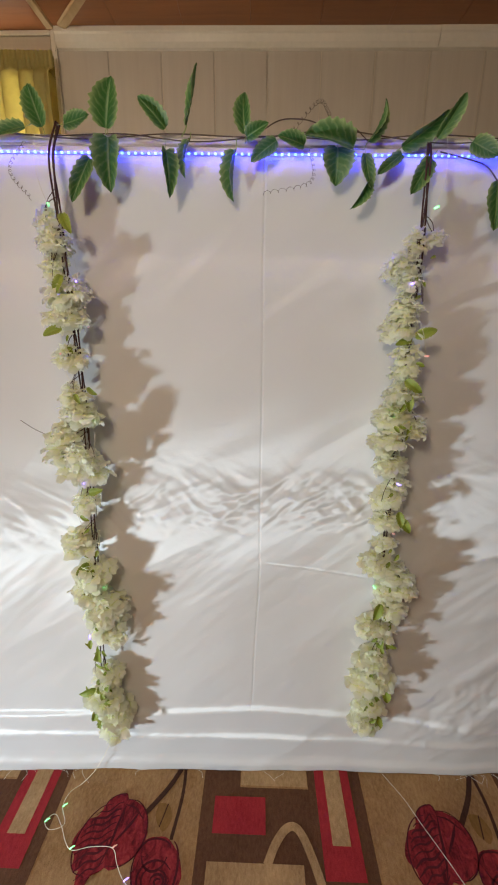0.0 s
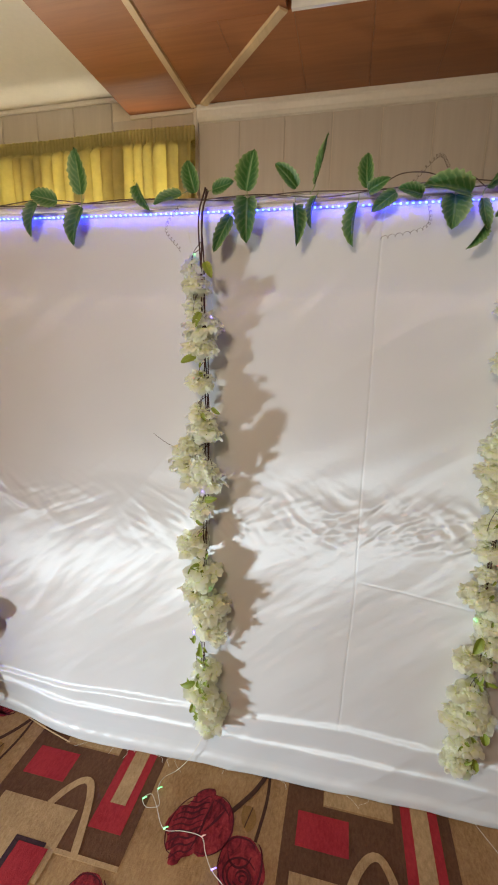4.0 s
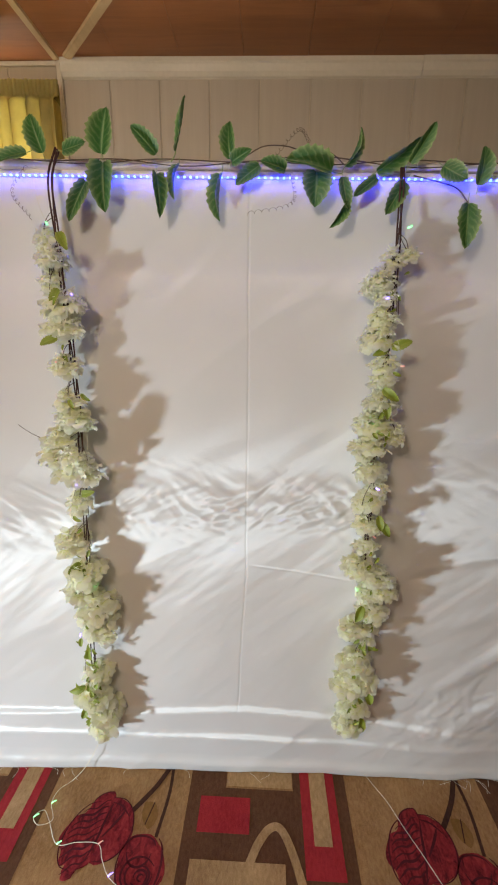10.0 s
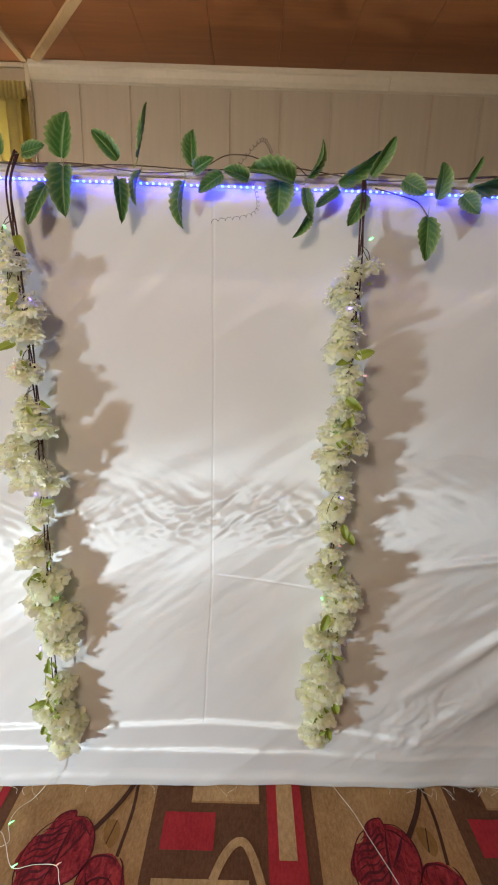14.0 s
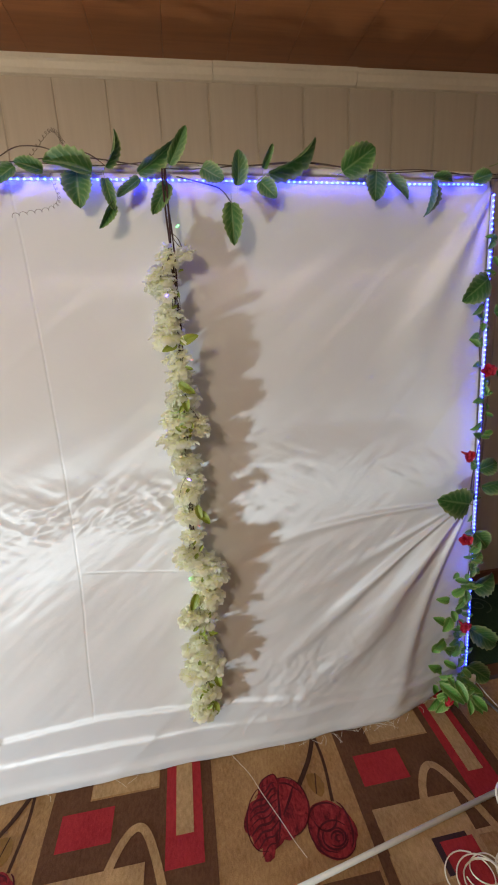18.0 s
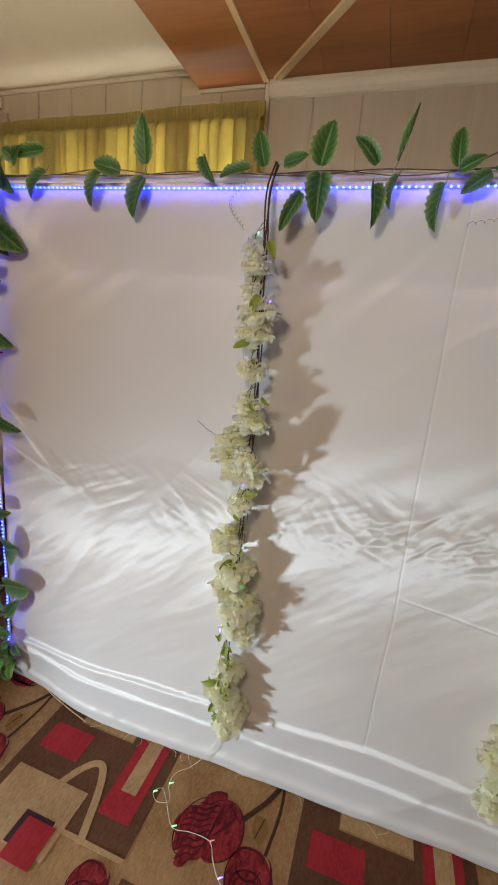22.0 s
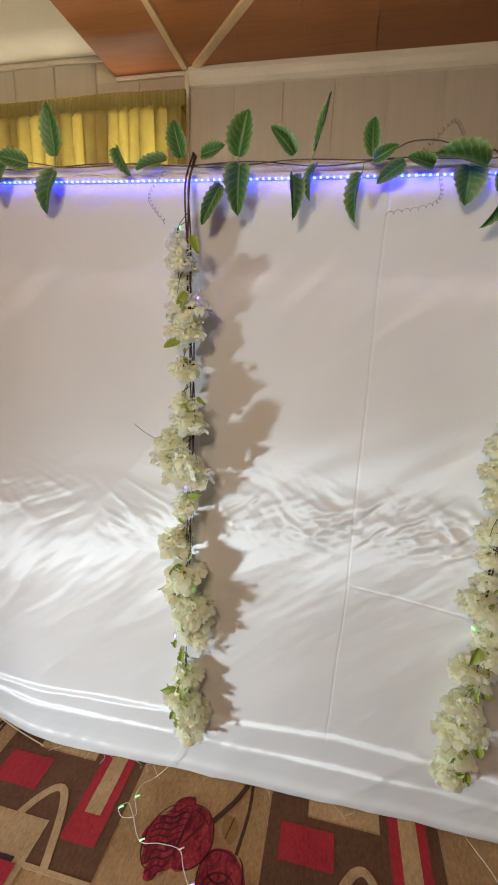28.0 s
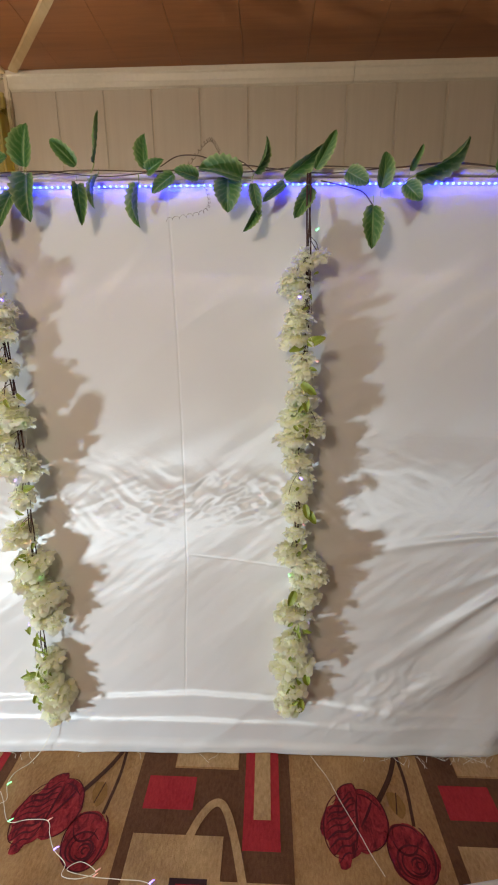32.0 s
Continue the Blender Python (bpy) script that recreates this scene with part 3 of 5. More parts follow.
def panel_at(row, name, material, u0, u1, v0, v1, z):
    return panel(name, material, u0, u1, max(EDGE_FRONT + 0.01, row + v0), row + v1, z)


def line_at(row, name, material, pts, wide, z):
    return line_piece(name, material, [(a, row + b) for a, b in pts], wide, z)


ROWS = (0.0, -1.046, -2.092)
for k, row in [(a, b) for a in range(-2, 3) for b in ROWS]:
    o = START + k * PERIOD
    back = EDGE_BACK - 0.004 if row == 0 else 0.09
    # brown ground with the beige and red panels upon it
    panel_at(row, "brown_panel", C_BROWN, o - 0.045, o + 0.085, -0.155, back, H)
    panel_at(row, "brown_panel", C_BROWN, o - 0.045, o + 0.515, -0.495, -0.150, 1.3 * H)
    panel_at(row, "brown_panel", C_BROWN, o + 0.325, o + 0.515, -0.16, back, 1.15 * H)
    panel_at(row, "beige_panel", C_BEIGE, o + 0.088, o + 0.322, -0.142, back, 1.8 * H)
    panel_at(row, "beige_panel", C_BEIGE, o - 0.008, o + 0.290, -0.58, -0.366, 2.2 * H)
    panel_at(row, "red_panel", C_RED, o + 0.0, o + 0.174, -0.292, -0.181, 2.6 * H)
    panel_at(row, "red_panel", C_RED, o + 0.352, o + 0.475, -0.402, back, 2.6 * H)
    panel_at(row, "beige_panel", C_BEIGE, o + 0.386, o + 0.444, -0.314, back - 0.001, 3.4 * H)
    panel_at(row, "plum_panel", C_DARK, o + 0.138, o + 0.252, -0.575, -0.478, 2.9 * H)
    panel_at(row, "red_panel", C_RED, o + 0.158, o + 0.268, -0.612, -0.492, 3.6 * H)
    line_at(row, "hairpin_line", C_BEIGE, [(o + 0.178, -0.37), (o + 0.205, -0.315), (o + 0.240, -0.273), (o + 0.272, -0.268), (o + 0.300, -0.305), (o + 0.330, -0.385), (o + 0.362, -0.50)], 0.026, 3.1 * H)
    panel_at(row, "beige_stripe", C_BEIGE, o + 0.290, o + 0.515, -0.496, -0.482, 3.0 * H)
    panel_at(row, "brown_panel", C_BROWN, o + 0.535, o + 0.99, -0.605, -0.522, 1.2 * H)
    panel_at(row, "beige_panel", C_BEIGE, o + 0.56, o + 0.66, -0.565, -0.535, 2.3 * H)
    panel_at(row, "beige_panel", C_BEIGE, o + 0.69, o + 0.80, -0.558, -0.515, 2.3 * H)
    panel_at(row, "brown_stripe", C_BROWN, o - 0.045, o - 0.012, -1.2, -0.20, 1.1 * H)
    open_rose(o + 0.725, row - 0.305)
    rose_bud(o + 0.888, row - 0.392)
    rose_bud(o + 0.455, row - 0.585, 0.85)
    line_at(row, "stem", C_STEM, [(o + 0.928, -0.060), (o + 0.885, -0.15), (o + 0.832, -0.225), (o + 0.800, -0.262)], 0.017, 3 * H)
    line_at(row, "stem", C_STEM, [(o + 0.926, -0.060), (o + 0.932, -0.18), (o + 0.918, -0.315)], 0.011, 3 * H)
    piece("rose_leaf", C_OCHRE, blob(o + 0.880, row - 0.248, 0.026, 0.042, 0.10, 21, turn=0.3), 2 * H)
    line_at(row, "stem", C_STEM, [(o + 0.872, -0.282), (o + 0.888, -0.212)], 0.004, 3 * H)
    # a rose of the upper row shows beyond the window side post alone
    if (k, row) == (-2, 0.0):
        upper = piece("open_rose", C_ROSE, blob(o + 0.745, row - 0.055, 0.075, 0.055, 0.12, 31), 4 * H)
        bm = bmesh.new()
        for j in range(4):
            crescent(bm, o + 0.72 + 0.02 * j, row - 0.05, 0.04, 0.05, 150, 290, 0.009, 6 * H, 0.9)
        part("petal_folds", bm, C_DEEP, upper)

# second floor covering beyond the carpet's edge
rug = thing("green_rug", "dark green rug with pale swirls along the wall", "rug")
part("rug_body", box(0.9, 3.2, 0.115, 0.655, -0.0095, -0.002, bevel=0.002), LINO, rug)
rng = random.Random(4)
for k in range(16):
    cx, cy, s = 1.05 + 0.29 * (k % 8) + rng.uniform(-0.04, 0.04), 0.25 + 0.26 * (k // 8), rng.uniform(0.05, 0.08)
    line = [Vector((cx + s * (1 - j / 26) * math.cos(j * 0.45 + k), cy + s * (1 - j / 26) * math.sin(j * 0.45 + k), -0.0015)) for j in range(24)]
    sw = bmesh.new()
    add_tube(sw, line, 0.004, 5, 0.3)
    part("swirl", sw, LINO_SWIRL, rug)

# ---------------------------------------------------------------- backdrop frame
frame_stand = thing("backdrop_frame", "white tube frame holding up the satin backdrop", "backdrop frame")


def rail_z(u):
    return 2.040 - 0.0085 * (u + 1.5) + 0.004 * math.sin(u * 2.2)


def post_u(z, right):
    t = (2.03 - z) / 2.03
    return 1.435 + 0.075 * t if right else -1.545 - 0.014 * t


part("top_rail", tube([on_frame(-1.56 + 3.02 * k / 12, rail_z(-1.56 + 3.02 * k / 12)) for k in range(13)], 0.0135, 12, 2), PIPE, frame_stand, smooth=True)
for right in (False, True):
    z_top = rail_z(post_u(2.03, right))
    part("post", tube([on_frame(post_u(z, right), z, 0.004) for z in (0.012, 0.7, 1.4, z_top - 0.018)], 0.0125, 12, 4), PIPE, frame_stand, smooth=True)
    u = post_u(2.03, right)
    part("corner_joint", tube([on_frame(u, z_top - 0.05, 0.004), on_frame(u, z_top - 0.004, 0.003), on_frame(u + (-0.05 if right else 0.05), z_top + 0.001, 0)], 0.0165, 12, 5), PIPE, frame_stand, smooth=True)
    u = post_u(0, right)
    part("foot", tube([on_frame(u, 0.016, 0.22), on_frame(u, 0.016, 0.0), on_frame(u + (0.10 if right else -0.035), 0.012, -0.40 if right else -0.25)], 0.0065, 10, 4), STEEL, frame_stand, "thin grey steel foot", smooth=True)


# ---------------------------------------------------------------- satin backdrop
def bell(x, wide):
    return math.exp(-((x / wide) ** 2))


def fbm(x, y, z=0.0, octaves=3):
    return noise.fractal(Vector((x, y, z)), 0.8, 2.0, octaves)


FOLDS = ((4, 0.004, 1.8), (19, 0.003, 2.6), (30.5, 0.011, 2.6), (44, 0.022, 7.0), (67, 0.010, 3.6))


def ridged(a, b, seed):
    """Sharp creases: thin ridges where a noise crosses zero."""
    return max(0.0, 1 - 5.0 * abs(noise.noise(Vector((a, b, seed)))))


def hang(u, z):
    """How far the cloth stands off its plane: it leans out to its foot, is crumpled at mid height, and is drawn to ties."""
    d = 0.005 * fbm(u * 0.9, z * 0.7, 1.0, 2)
    # it hangs back between the posts down to the level crease and leans out below that to its foot
    inner = min(1.0, max(0.0, (u + 1.53) / 0.5)) * min(1.0, max(0.0, (1.49 - u) / 0.42))
    inner = inner * inner * (3 - 2 * inner)
    back_ = min(1.0, max(0.0, (2.0 - z) / 0.25))
    d += 0.034 * inner * back_ * back_ * (3 - 2 * back_)
    far = min(1.0, max(0.0, (u - 0.35) / 0.4))
    under = 1.135 + 0.012 * math.sin(3.3 * u) + 0.11 * far - z
    d -= inner * 0.097 * 0.5 * (under + math.sqrt(under * under + 0.0006))
    # narrow ledges run along the foot, the cloth falling flat between them
    r1 = 0.262 + 0.035 * min(u, 0.0) - 0.085 * max(0.0, u) + 0.004 * math.sin(u * 5.3)
    r2 = 0.146 - 0.020 * u + 0.003 * math.sin(u * 7.1 + 1)
    r3 = 0.036 - 0.006 * u + 0.002 * math.sin(u * 11)
    roll = 1.0 - 0.7 * bell(u - 1.05, 0.35)
    for at, high, run_ in ((r1, 0.0115, 0.09), (r2, 0.0130, 0.075), (r3, 0.0085, 0.03)):
        off = z - at
        d -= roll * high * (bell(off, 0.0175) if off > 0 else max(0.0, 1 + off / run_))
    # the crumpled band left by folding: short creases slanting both ways from the seam
    band = bell(z - (1.035 + 0.025 * math.sin(2.1 * u)), 0.095) * (0.75 + 0.25 * math.sin(u * 2.3 + 1.0)) * (1 - 0.55 * far)
    if band > 0.02:
        for slant, seed, lead in ((0.38, 3.0, 0.0), (0.80, 8.0, 0.12), (-0.42, 14.0, 0.0), (-0.85, 20.0, -0.10)):
            ca, sa = math.cos(slant), math.sin(slant)
            a, b = ca * u + sa * z, -sa * u + ca * z
            pick = min(1.0, max(0.0, 0.22 + lead * (1 if u > 0 else -1) + 1.7 * noise.noise(Vector((u * 3.3, z * 4.5, seed + 40)))))
            if pick > 0:
                d -= band * pick * (0.0056 * noise.noise(Vector((a * 5.0, b * 33, seed))) + 0.0050 * ridged(b * 11, a * 2.4, seed + 1) + 0.0030 * noise.noise(Vector((a * 12, b * 62, seed + 2))))
    low = min(1.0, max(0.0, (1.05 - z) / 0.25))
    p2, q2 = 0.78 * u + 0.62 * z, -0.62 * u + 0.78 * z
    d -= low * (0.0042 * noise.noise(Vector((q2 * 5.5, p2 * 2.2, 13.0))) + 0.0022 * ridged(q2 * 3.4, p2 * 1.3, 7.0) + 0.0015 * noise.noise(Vector((q2 * 15, p2 * 5.0, 17.0))) + 0.0009 * noise.noise(Vector((q2 * 42, p2 * 10.0, 19.0))))
    d -= (1 - low) * (0.0030 * fbm(u * 2.2 + z, z * 2.0, 11.0, 2) + 0.0015 * noise.noise(Vector((q2 * 15, p2 * 3.0, 23.0))) + 0.0009 * ridged(q2 * 6, p2 * 1.6, 29.0))
    # fan of folds drawn to the tie on the right hand post
    du, dz = 1.47 - u, 0.90 - z
    r = math.hypot(du, dz)
    if du > 0 and r < 1.6:
        a = math.degrees(math.atan2(dz, du))
        reach = min(1.0, r / 0.25) * min(1.0, max(0.0, (1.25 - r) / 0.6))
        for at, high, wide in FOLDS:
            off = a - at - 3 * math.sin(r * 3 + at)
            d -= reach * high * (bell(off, wide) if off < 0 else bell(off, wide * 0.75))
        patch = bell(u - 0.72, 0.20) * bell(z - 0.27 - 0.45 * (u - 0.72), 0.11)
        d -= patch * (0.0065 * noise.noise(Vector((p2 * 9, q2 * 26, 51.0))) + 0.0045 * ridged(p2 * 9, q2 * 16, 57.0) + 0.0020 * noise.noise(Vector((p2 * 40, q2 * 60, 61.0))))
    # slacker folds from the upper corners and the left tie
    for cu, cz, at, high, wide, sgn in ((1.46, 2.03, 62, 0.022, 7, 1), (1.46, 2.03, 78, 0.010, 5, 1), (-1.55, 2.03, 50, 0.004, 8, -1), (-1.55, 1.28, 45, 0.012, 4, -1), (-1.55, 1.12, 24, 0.008, 3, -1)):
        du, dz = (cu - u) * sgn, cz - z
        r = math.hypot(du, dz)
        if r < 1.0:
            d -= high * bell(math.degrees(math.atan2(dz, du)) - at, wide) * min(1.0, r / 0.12) * max(0.0, 1 - r / (0.95 if cz > 2 else 0.55))
    # pinned along the rail
    return d * min(1.0, (2.03 - z) / 0.10 + 0.1)


cloth_bm = bmesh.new()
NU, NZ = 560, 400
rows = []
for j in range(NZ + 1):
    z = 0.004 + (2.022 - 0.004) * j / NZ
    left, right_ = post_u(z, False) + 0.004, post_u(z, True) - 0.010 - 0.10 * max(0, 0.16 - z)
    row = []
    for i in range(NU + 1):
        u = left + (right_ - left) * i / NU
        zz = z
        if j > NZ - 4:
            zz = z + (rail_z(u) - 2.022 - 0.017) * (1 - (NZ - j) / 4)
        # the hem wavers a little and climbs towards the right hand post
        hem = (0.004 * math.sin(u * 9) + 0.003 * math.sin(u * 23 + 1) + 0.10 * max(0.0, u - 1.2) ** 1.2) * max(0.0, 1 - z / 0.2)
        row.append(cloth_bm.verts.new(on_frame(u, zz + max(0.0, hem), hang(u, z) - 0.016)))
    rows.append(row)
for a, b in zip(rows, rows[1:]):
    for i in range(NU):
        cloth_bm.faces.new((a[i], a[i + 1], b[i + 1], b[i]))
backdrop = tagged(part("satin_backdrop", cloth_bm, SATIN, smooth=True), "white satin cloth with folding creases hung on the frame", "backdrop cloth")
backdrop.modifiers.new("thickness", "SOLIDIFY").thickness = -0.0015
# frayed threads at the hem
fray = bmesh.new()
rng = random.Random(12)
for k in range(46):
    u = rng.uniform(0.75, 1.38) if k < 34 else rng.uniform(-1.3, 0.7)
    a = on_frame(u, 0.006, hang(u, 0.01) - 0.018)
    b = a + Vector((rng.uniform(-0.05, 0.05), rng.uniform(-0.05, -0.012), rng.uniform(-0.001, 0.012)))
    b.z = max(0.008, b.z)
    add_tube(fray, smooth_line([a, (a + b) / 2 + Vector((rng.uniform(-0.02, 0.02), 0, 0.006)), b], 4), 0.0006, 4)
part("frayed_threads", fray, CORD, backdrop, "loose white threads at the hem")

# ---------------------------------------------------------------- led tape
led_strip = thing("led_strip", "thin led tape glowing blue along the frame", "led strip")


def strip_z(u):
    return rail_z(u) - 0.034 + 0.006 * max(0.0, u - 1.1) / 0.3


runs = [
    [on_frame(-1.50 + 2.90 * k / 40, strip_z(-1.50 + 2.90 * k / 40), -0.024) for k in range(41)],
    [on_frame(post_u(z, False) - 0.0 + 0.006 * math.sin(z * 4), z, -0.030) for z in [1.985 - 1.78 * k / 24 for k in range(25)]] + [on_frame(-1.575, 0.15, -0.034), on_frame(-1.60, 0.115, -0.036)],
    [on_frame(post_u(z, True) - 0.012, z, -0.034) for z in [1.955 - 1.865 * k / 26 for k in range(27)]],
]
for line in runs:
    level = abs(line[0].z - line[-1].z) < 0.5
    tape = bmesh.new()
    add_tube(tape, line, 0.0045 if level else 0.0052, 6, 0.45 if level else 0.8)
    run = part("tape", tape, TAPE, led_strip)
    leds = bmesh.new()
    length, k = 0.0, 0
    for a, b in zip(line, line[1:]):
        way = b - a
        while k * 0.0167 < length + way.length:
            c = a + way * ((k * 0.0167 - length) / way.length)
            bmesh.ops.create_cube(leds, size=0.0044 if level else 0.0040, matrix=Matrix.Translation(c + Vector((0, -0.004 if level else -0.0055, -0.001))))
            k += 1
        length += way.length
    tagged(part("light_line", leds, LED, run, "row of small blue leds"), kind="stuff")


# ---------------------------------------------------------------- leaves
def leaf_mesh(name, material, curl, fold, notch=0.0):
    """A leaf one unit long and one wide: pointed oval blade, folded on its midrib and curled, with a short stalk."""
    bm = bmesh.new()
    uv = bm.loops.layers.uv.new()
    n, half = 14, 4
    rows = []
    for j in range(n + 1):
        t = j / n
        w = 0.5 * max(0.0, math.sin(math.pi * (0.02 + 0.98 * t) ** (0.74 - 0.10 * notch))) ** (0.60 - 0.12 * notch)
        row = []
        for i in range(-half, half + 1):
            s = i / half
            tooth = (0.095 if j % 2 else -0.055) * abs(s) ** 3
            x = s * w * (1 + tooth + 0.03 * math.sin(j * 1.7 + i))
            y = t + 0.09 * abs(s) * t * (1 - t) + 0.03 * notch * math.sin(9 * s) * t**4
            z = fold * abs(x) - curl * (t - 0.15) ** 2 + 0.030 * math.sin(7 * t + 2.5 * s) * abs(s) + 0.012 * math.sin(46 * (t - 0.3 * abs(s)))
            row.append((bm.verts.new((x, y, z)), (0.5 + 0.5 * s, t)))
        rows.append(row)
    for a, b in zip(rows, rows[1:]):
        for i in range(2 * half):
            quad = (a[i], a[i + 1], b[i + 1], b[i])
            f = bm.faces.new([v for v, _ in quad])
            f.smooth = True
            for loop, (_, c) in zip(f.loops, quad):
                loop[uv].uv = c
    add_tube(bm, [Vector((0, -0.22, 0.05)), Vector((0, -0.1, 0.01)), Vector((0, 0.02, 0.0))], 0.014, 4)
    me = as_mesh(name, bm, material)
    return me


BIG = [leaf_mesh("leaf", LEAF, 0.15, 0.25), leaf_mesh("leaf", LEAF, 0.38, 0.40), leaf_mesh("leaf", LEAF, -0.12, 0.18, 1.0), leaf_mesh("leaf", LEAF, 0.22, 0.55, 0.5)]
SMALL = [leaf_mesh("small_leaf", SMALL_LEAF, 0.35, 0.25), leaf_mesh("small_leaf", SMALL_LEAF, 0.15, 0.4)]
PALE = [leaf_mesh("bud_leaf", BUDLEAF, 0.3, 0.25)]
leaf_rng = random.Random(7)


def set_leaf(parent, meshes, name, base, tip, wide, lean=0.0):
    """A leaf from base to tip; a leaf seen narrow is a full one turned on its edge."""
    way = tip - base
    long = way.length
    full = max(wide * 1.2, 0.36 * long)
    turn = math.acos(min(1.0, wide * 1.2 / full)) * leaf_rng.choice((-1, 1))
    y = way.normalized()
    z = Vector((leaf_rng.uniform(-0.25, 0.25), -1, leaf_rng.uniform(-0.2, 0.35) + lean))
    z = (z - y * z.dot(y)).normalized()
    x = y.cross(z)
    m = Matrix((x, y, z)).transposed().to_4x4() @ Matrix.Rotation(turn, 4, "Y") @ Matrix.Diagonal((full, long, long, 1))
    ob = new(name, leaf_rng.choice(meshes))
    ob.parent = parent
    ob.matrix_local = Matrix.Translation(base) @ m
    return ob


ivy = thing("leaf_garland", "artificial vine of variegated green leaves twined along the top rail", "leaf garland")


def leaf(u, z, tu, tz, wide, d=-0.045, parent=None):
    lift = leaf_rng.uniform(-0.035, 0.0)
    if -1.15 < u < 0.0:
        u, tu = u + 0.014, tu + 0.014
    return set_leaf(parent or ivy, BIG, "leaf", on_frame(u, z, d), on_frame(tu, tz, d + lift), wide)


for seed, r in ((1.0, 0.016), (9.0, 0.022)):
    pts = []
    for k in range(90):
        u = -1.50 + 2.96 * k / 89
        a = noise.noise(Vector((u * 3.2, seed, 0)))
        b = noise.noise(Vector((u * 2.6, seed, 5.0)))
        pts.append(on_frame(u, rail_z(u) + 0.004 + r * 1.6 * a, -0.017 - r * (0.5 + b)))
    part("stem", tube(pts, 0.0016, 5, 3), VINE, ivy)
part("loop_stem", tube([on_frame(-0.02, 2.04, -0.03), on_frame(0.03, 2.065, -0.03), on_frame(0.09, 2.062, -0.04), on_frame(0.14, 2.045, -0.05), on_frame(0.2, 2.05, -0.04), on_frame(0.25, 2.02, -0.03)], 0.0015, 5, 8), VINE, ivy)
part("hanging_stem", tube([on_frame(0.43, 2.0, -0.03), on_frame(0.50, 1.985, -0.03), on_frame(0.55, 1.97, -0.03), on_frame(0.578, 1.931, -0.045)], 0.0018, 5, 8), VINE, ivy)


def tendril(a, b, c, turns=9):
    line = smooth_line([a, b, c], 40)
    pts = [p + Vector((0.004 * math.cos(k * turns * 0.12), 0, 0.005 * math.sin(k * turns * 0.12))) for k, p in enumerate(line)]
    part("tendril", tube(pts, 0.0005, 4, 0), VINE, ivy)


tendril(on_frame(0.105, 2.0, -0.04), on_frame(0.108, 1.93, -0.035), on_frame(-0.01, 1.905, -0.03))
tendril(on_frame(-0.60, 2.01, -0.04), on_frame(-0.645, 1.95, -0.04), on_frame(-0.595, 1.885, -0.05))
tendril(on_frame(0.06, 2.04, -0.04), on_frame(0.12, 2.10, -0.04), on_frame(0.15, 2.07, -0.04))

leaf(-1.471, 2.067, -1.400, 1.977, 0.050)
leaf(-1.396, 2.082, -1.428, 2.106, 0.038)
leaf(-1.408, 2.066, -1.362, 2.113, 0.046)
leaf(-1.282, 2.103, -1.396, 2.093, 0.043)
leaf(-1.278, 2.044, -1.349, 1.974, 0.040)
leaf(-1.091, 2.039, -1.123, 1.947, 0.037)
leaf(-1.018, 2.039, -1.091, 2.054, 0.047)
leaf(-0.933, 2.055, -0.932, 2.175, 0.049)
leaf(-0.936, 2.019, -0.980, 1.918, 0.049)
leaf(-0.749, 2.071, -0.712, 2.001, 0.030)
leaf(-0.606, 2.041, -0.697, 2.022, 0.034)
leaf(-0.563, 2.041, -0.584, 2.124, 0.041)
leaf(-0.510, 2.047, -0.438, 2.056, 0.034)
leaf(-0.409, 2.039, -0.386, 2.137, 0.055)
leaf(-0.455, 1.976, -0.498, 1.876, 0.035)
leaf(-0.406, 2.020, -0.403, 1.902, 0.056)
leaf(-0.265, 2.040, -0.321, 2.098, 0.034)
leaf(-0.213, 2.046, -0.174, 2.155, 0.015)
leaf(-0.266, 1.994, -0.251, 1.890, 0.029)
leaf(-0.207, 2.015, -0.232, 1.940, 0.019)
leaf(-0.093, 1.994, -0.112, 1.887, 0.024)
leaf(-0.071, 2.030, -0.081, 2.124, 0.034)
leaf(-0.066, 2.023, -0.018, 2.040, 0.029)
leaf(0.020, 2.016, -0.041, 1.969, 0.034)
leaf(0.088, 2.006, 0.026, 2.023, 0.031)
leaf(0.209, 2.003, 0.093, 2.036, 0.052)
leaf(0.171, 2.003, 0.170, 1.924, 0.065)
leaf(0.245, 2.017, 0.296, 2.088, 0.015)
leaf(0.240, 1.990, 0.256, 1.908, 0.028)
leaf(0.254, 1.929, 0.217, 1.865, 0.020)
leaf(0.330, 1.990, 0.268, 1.936, 0.025)
leaf(0.328, 2.004, 0.442, 2.075, 0.034)
leaf(0.414, 2.024, 0.466, 2.107, 0.027)
leaf(0.405, 1.980, 0.356, 1.898, 0.037)
leaf(0.501, 2.018, 0.559, 1.981, 0.043)
leaf(0.598, 1.974, 0.610, 2.065, 0.040)
leaf(0.578, 1.931, 0.576, 1.819, 0.048)
leaf(0.675, 2.017, 0.699, 2.077, 0.015)
leaf(0.690, 2.006, 0.844, 2.065, 0.033)
leaf(0.664, 1.986, 0.702, 1.937, 0.042)
leaf(0.912, 2.012, 1.010, 2.072, 0.071)
leaf(1.019, 2.013, 1.013, 1.932, 0.055)
leaf(1.059, 2.006, 1.112, 1.935, 0.030)
leaf(1.202, 1.991, 1.194, 1.892, 0.026)
leaf(1.206, 1.999, 1.274, 1.991, 0.023)
leaf(1.344, 1.992, 1.403, 2.011, 0.038)
leaf(1.426, 2.040, 1.546, 2.082, 0.070)

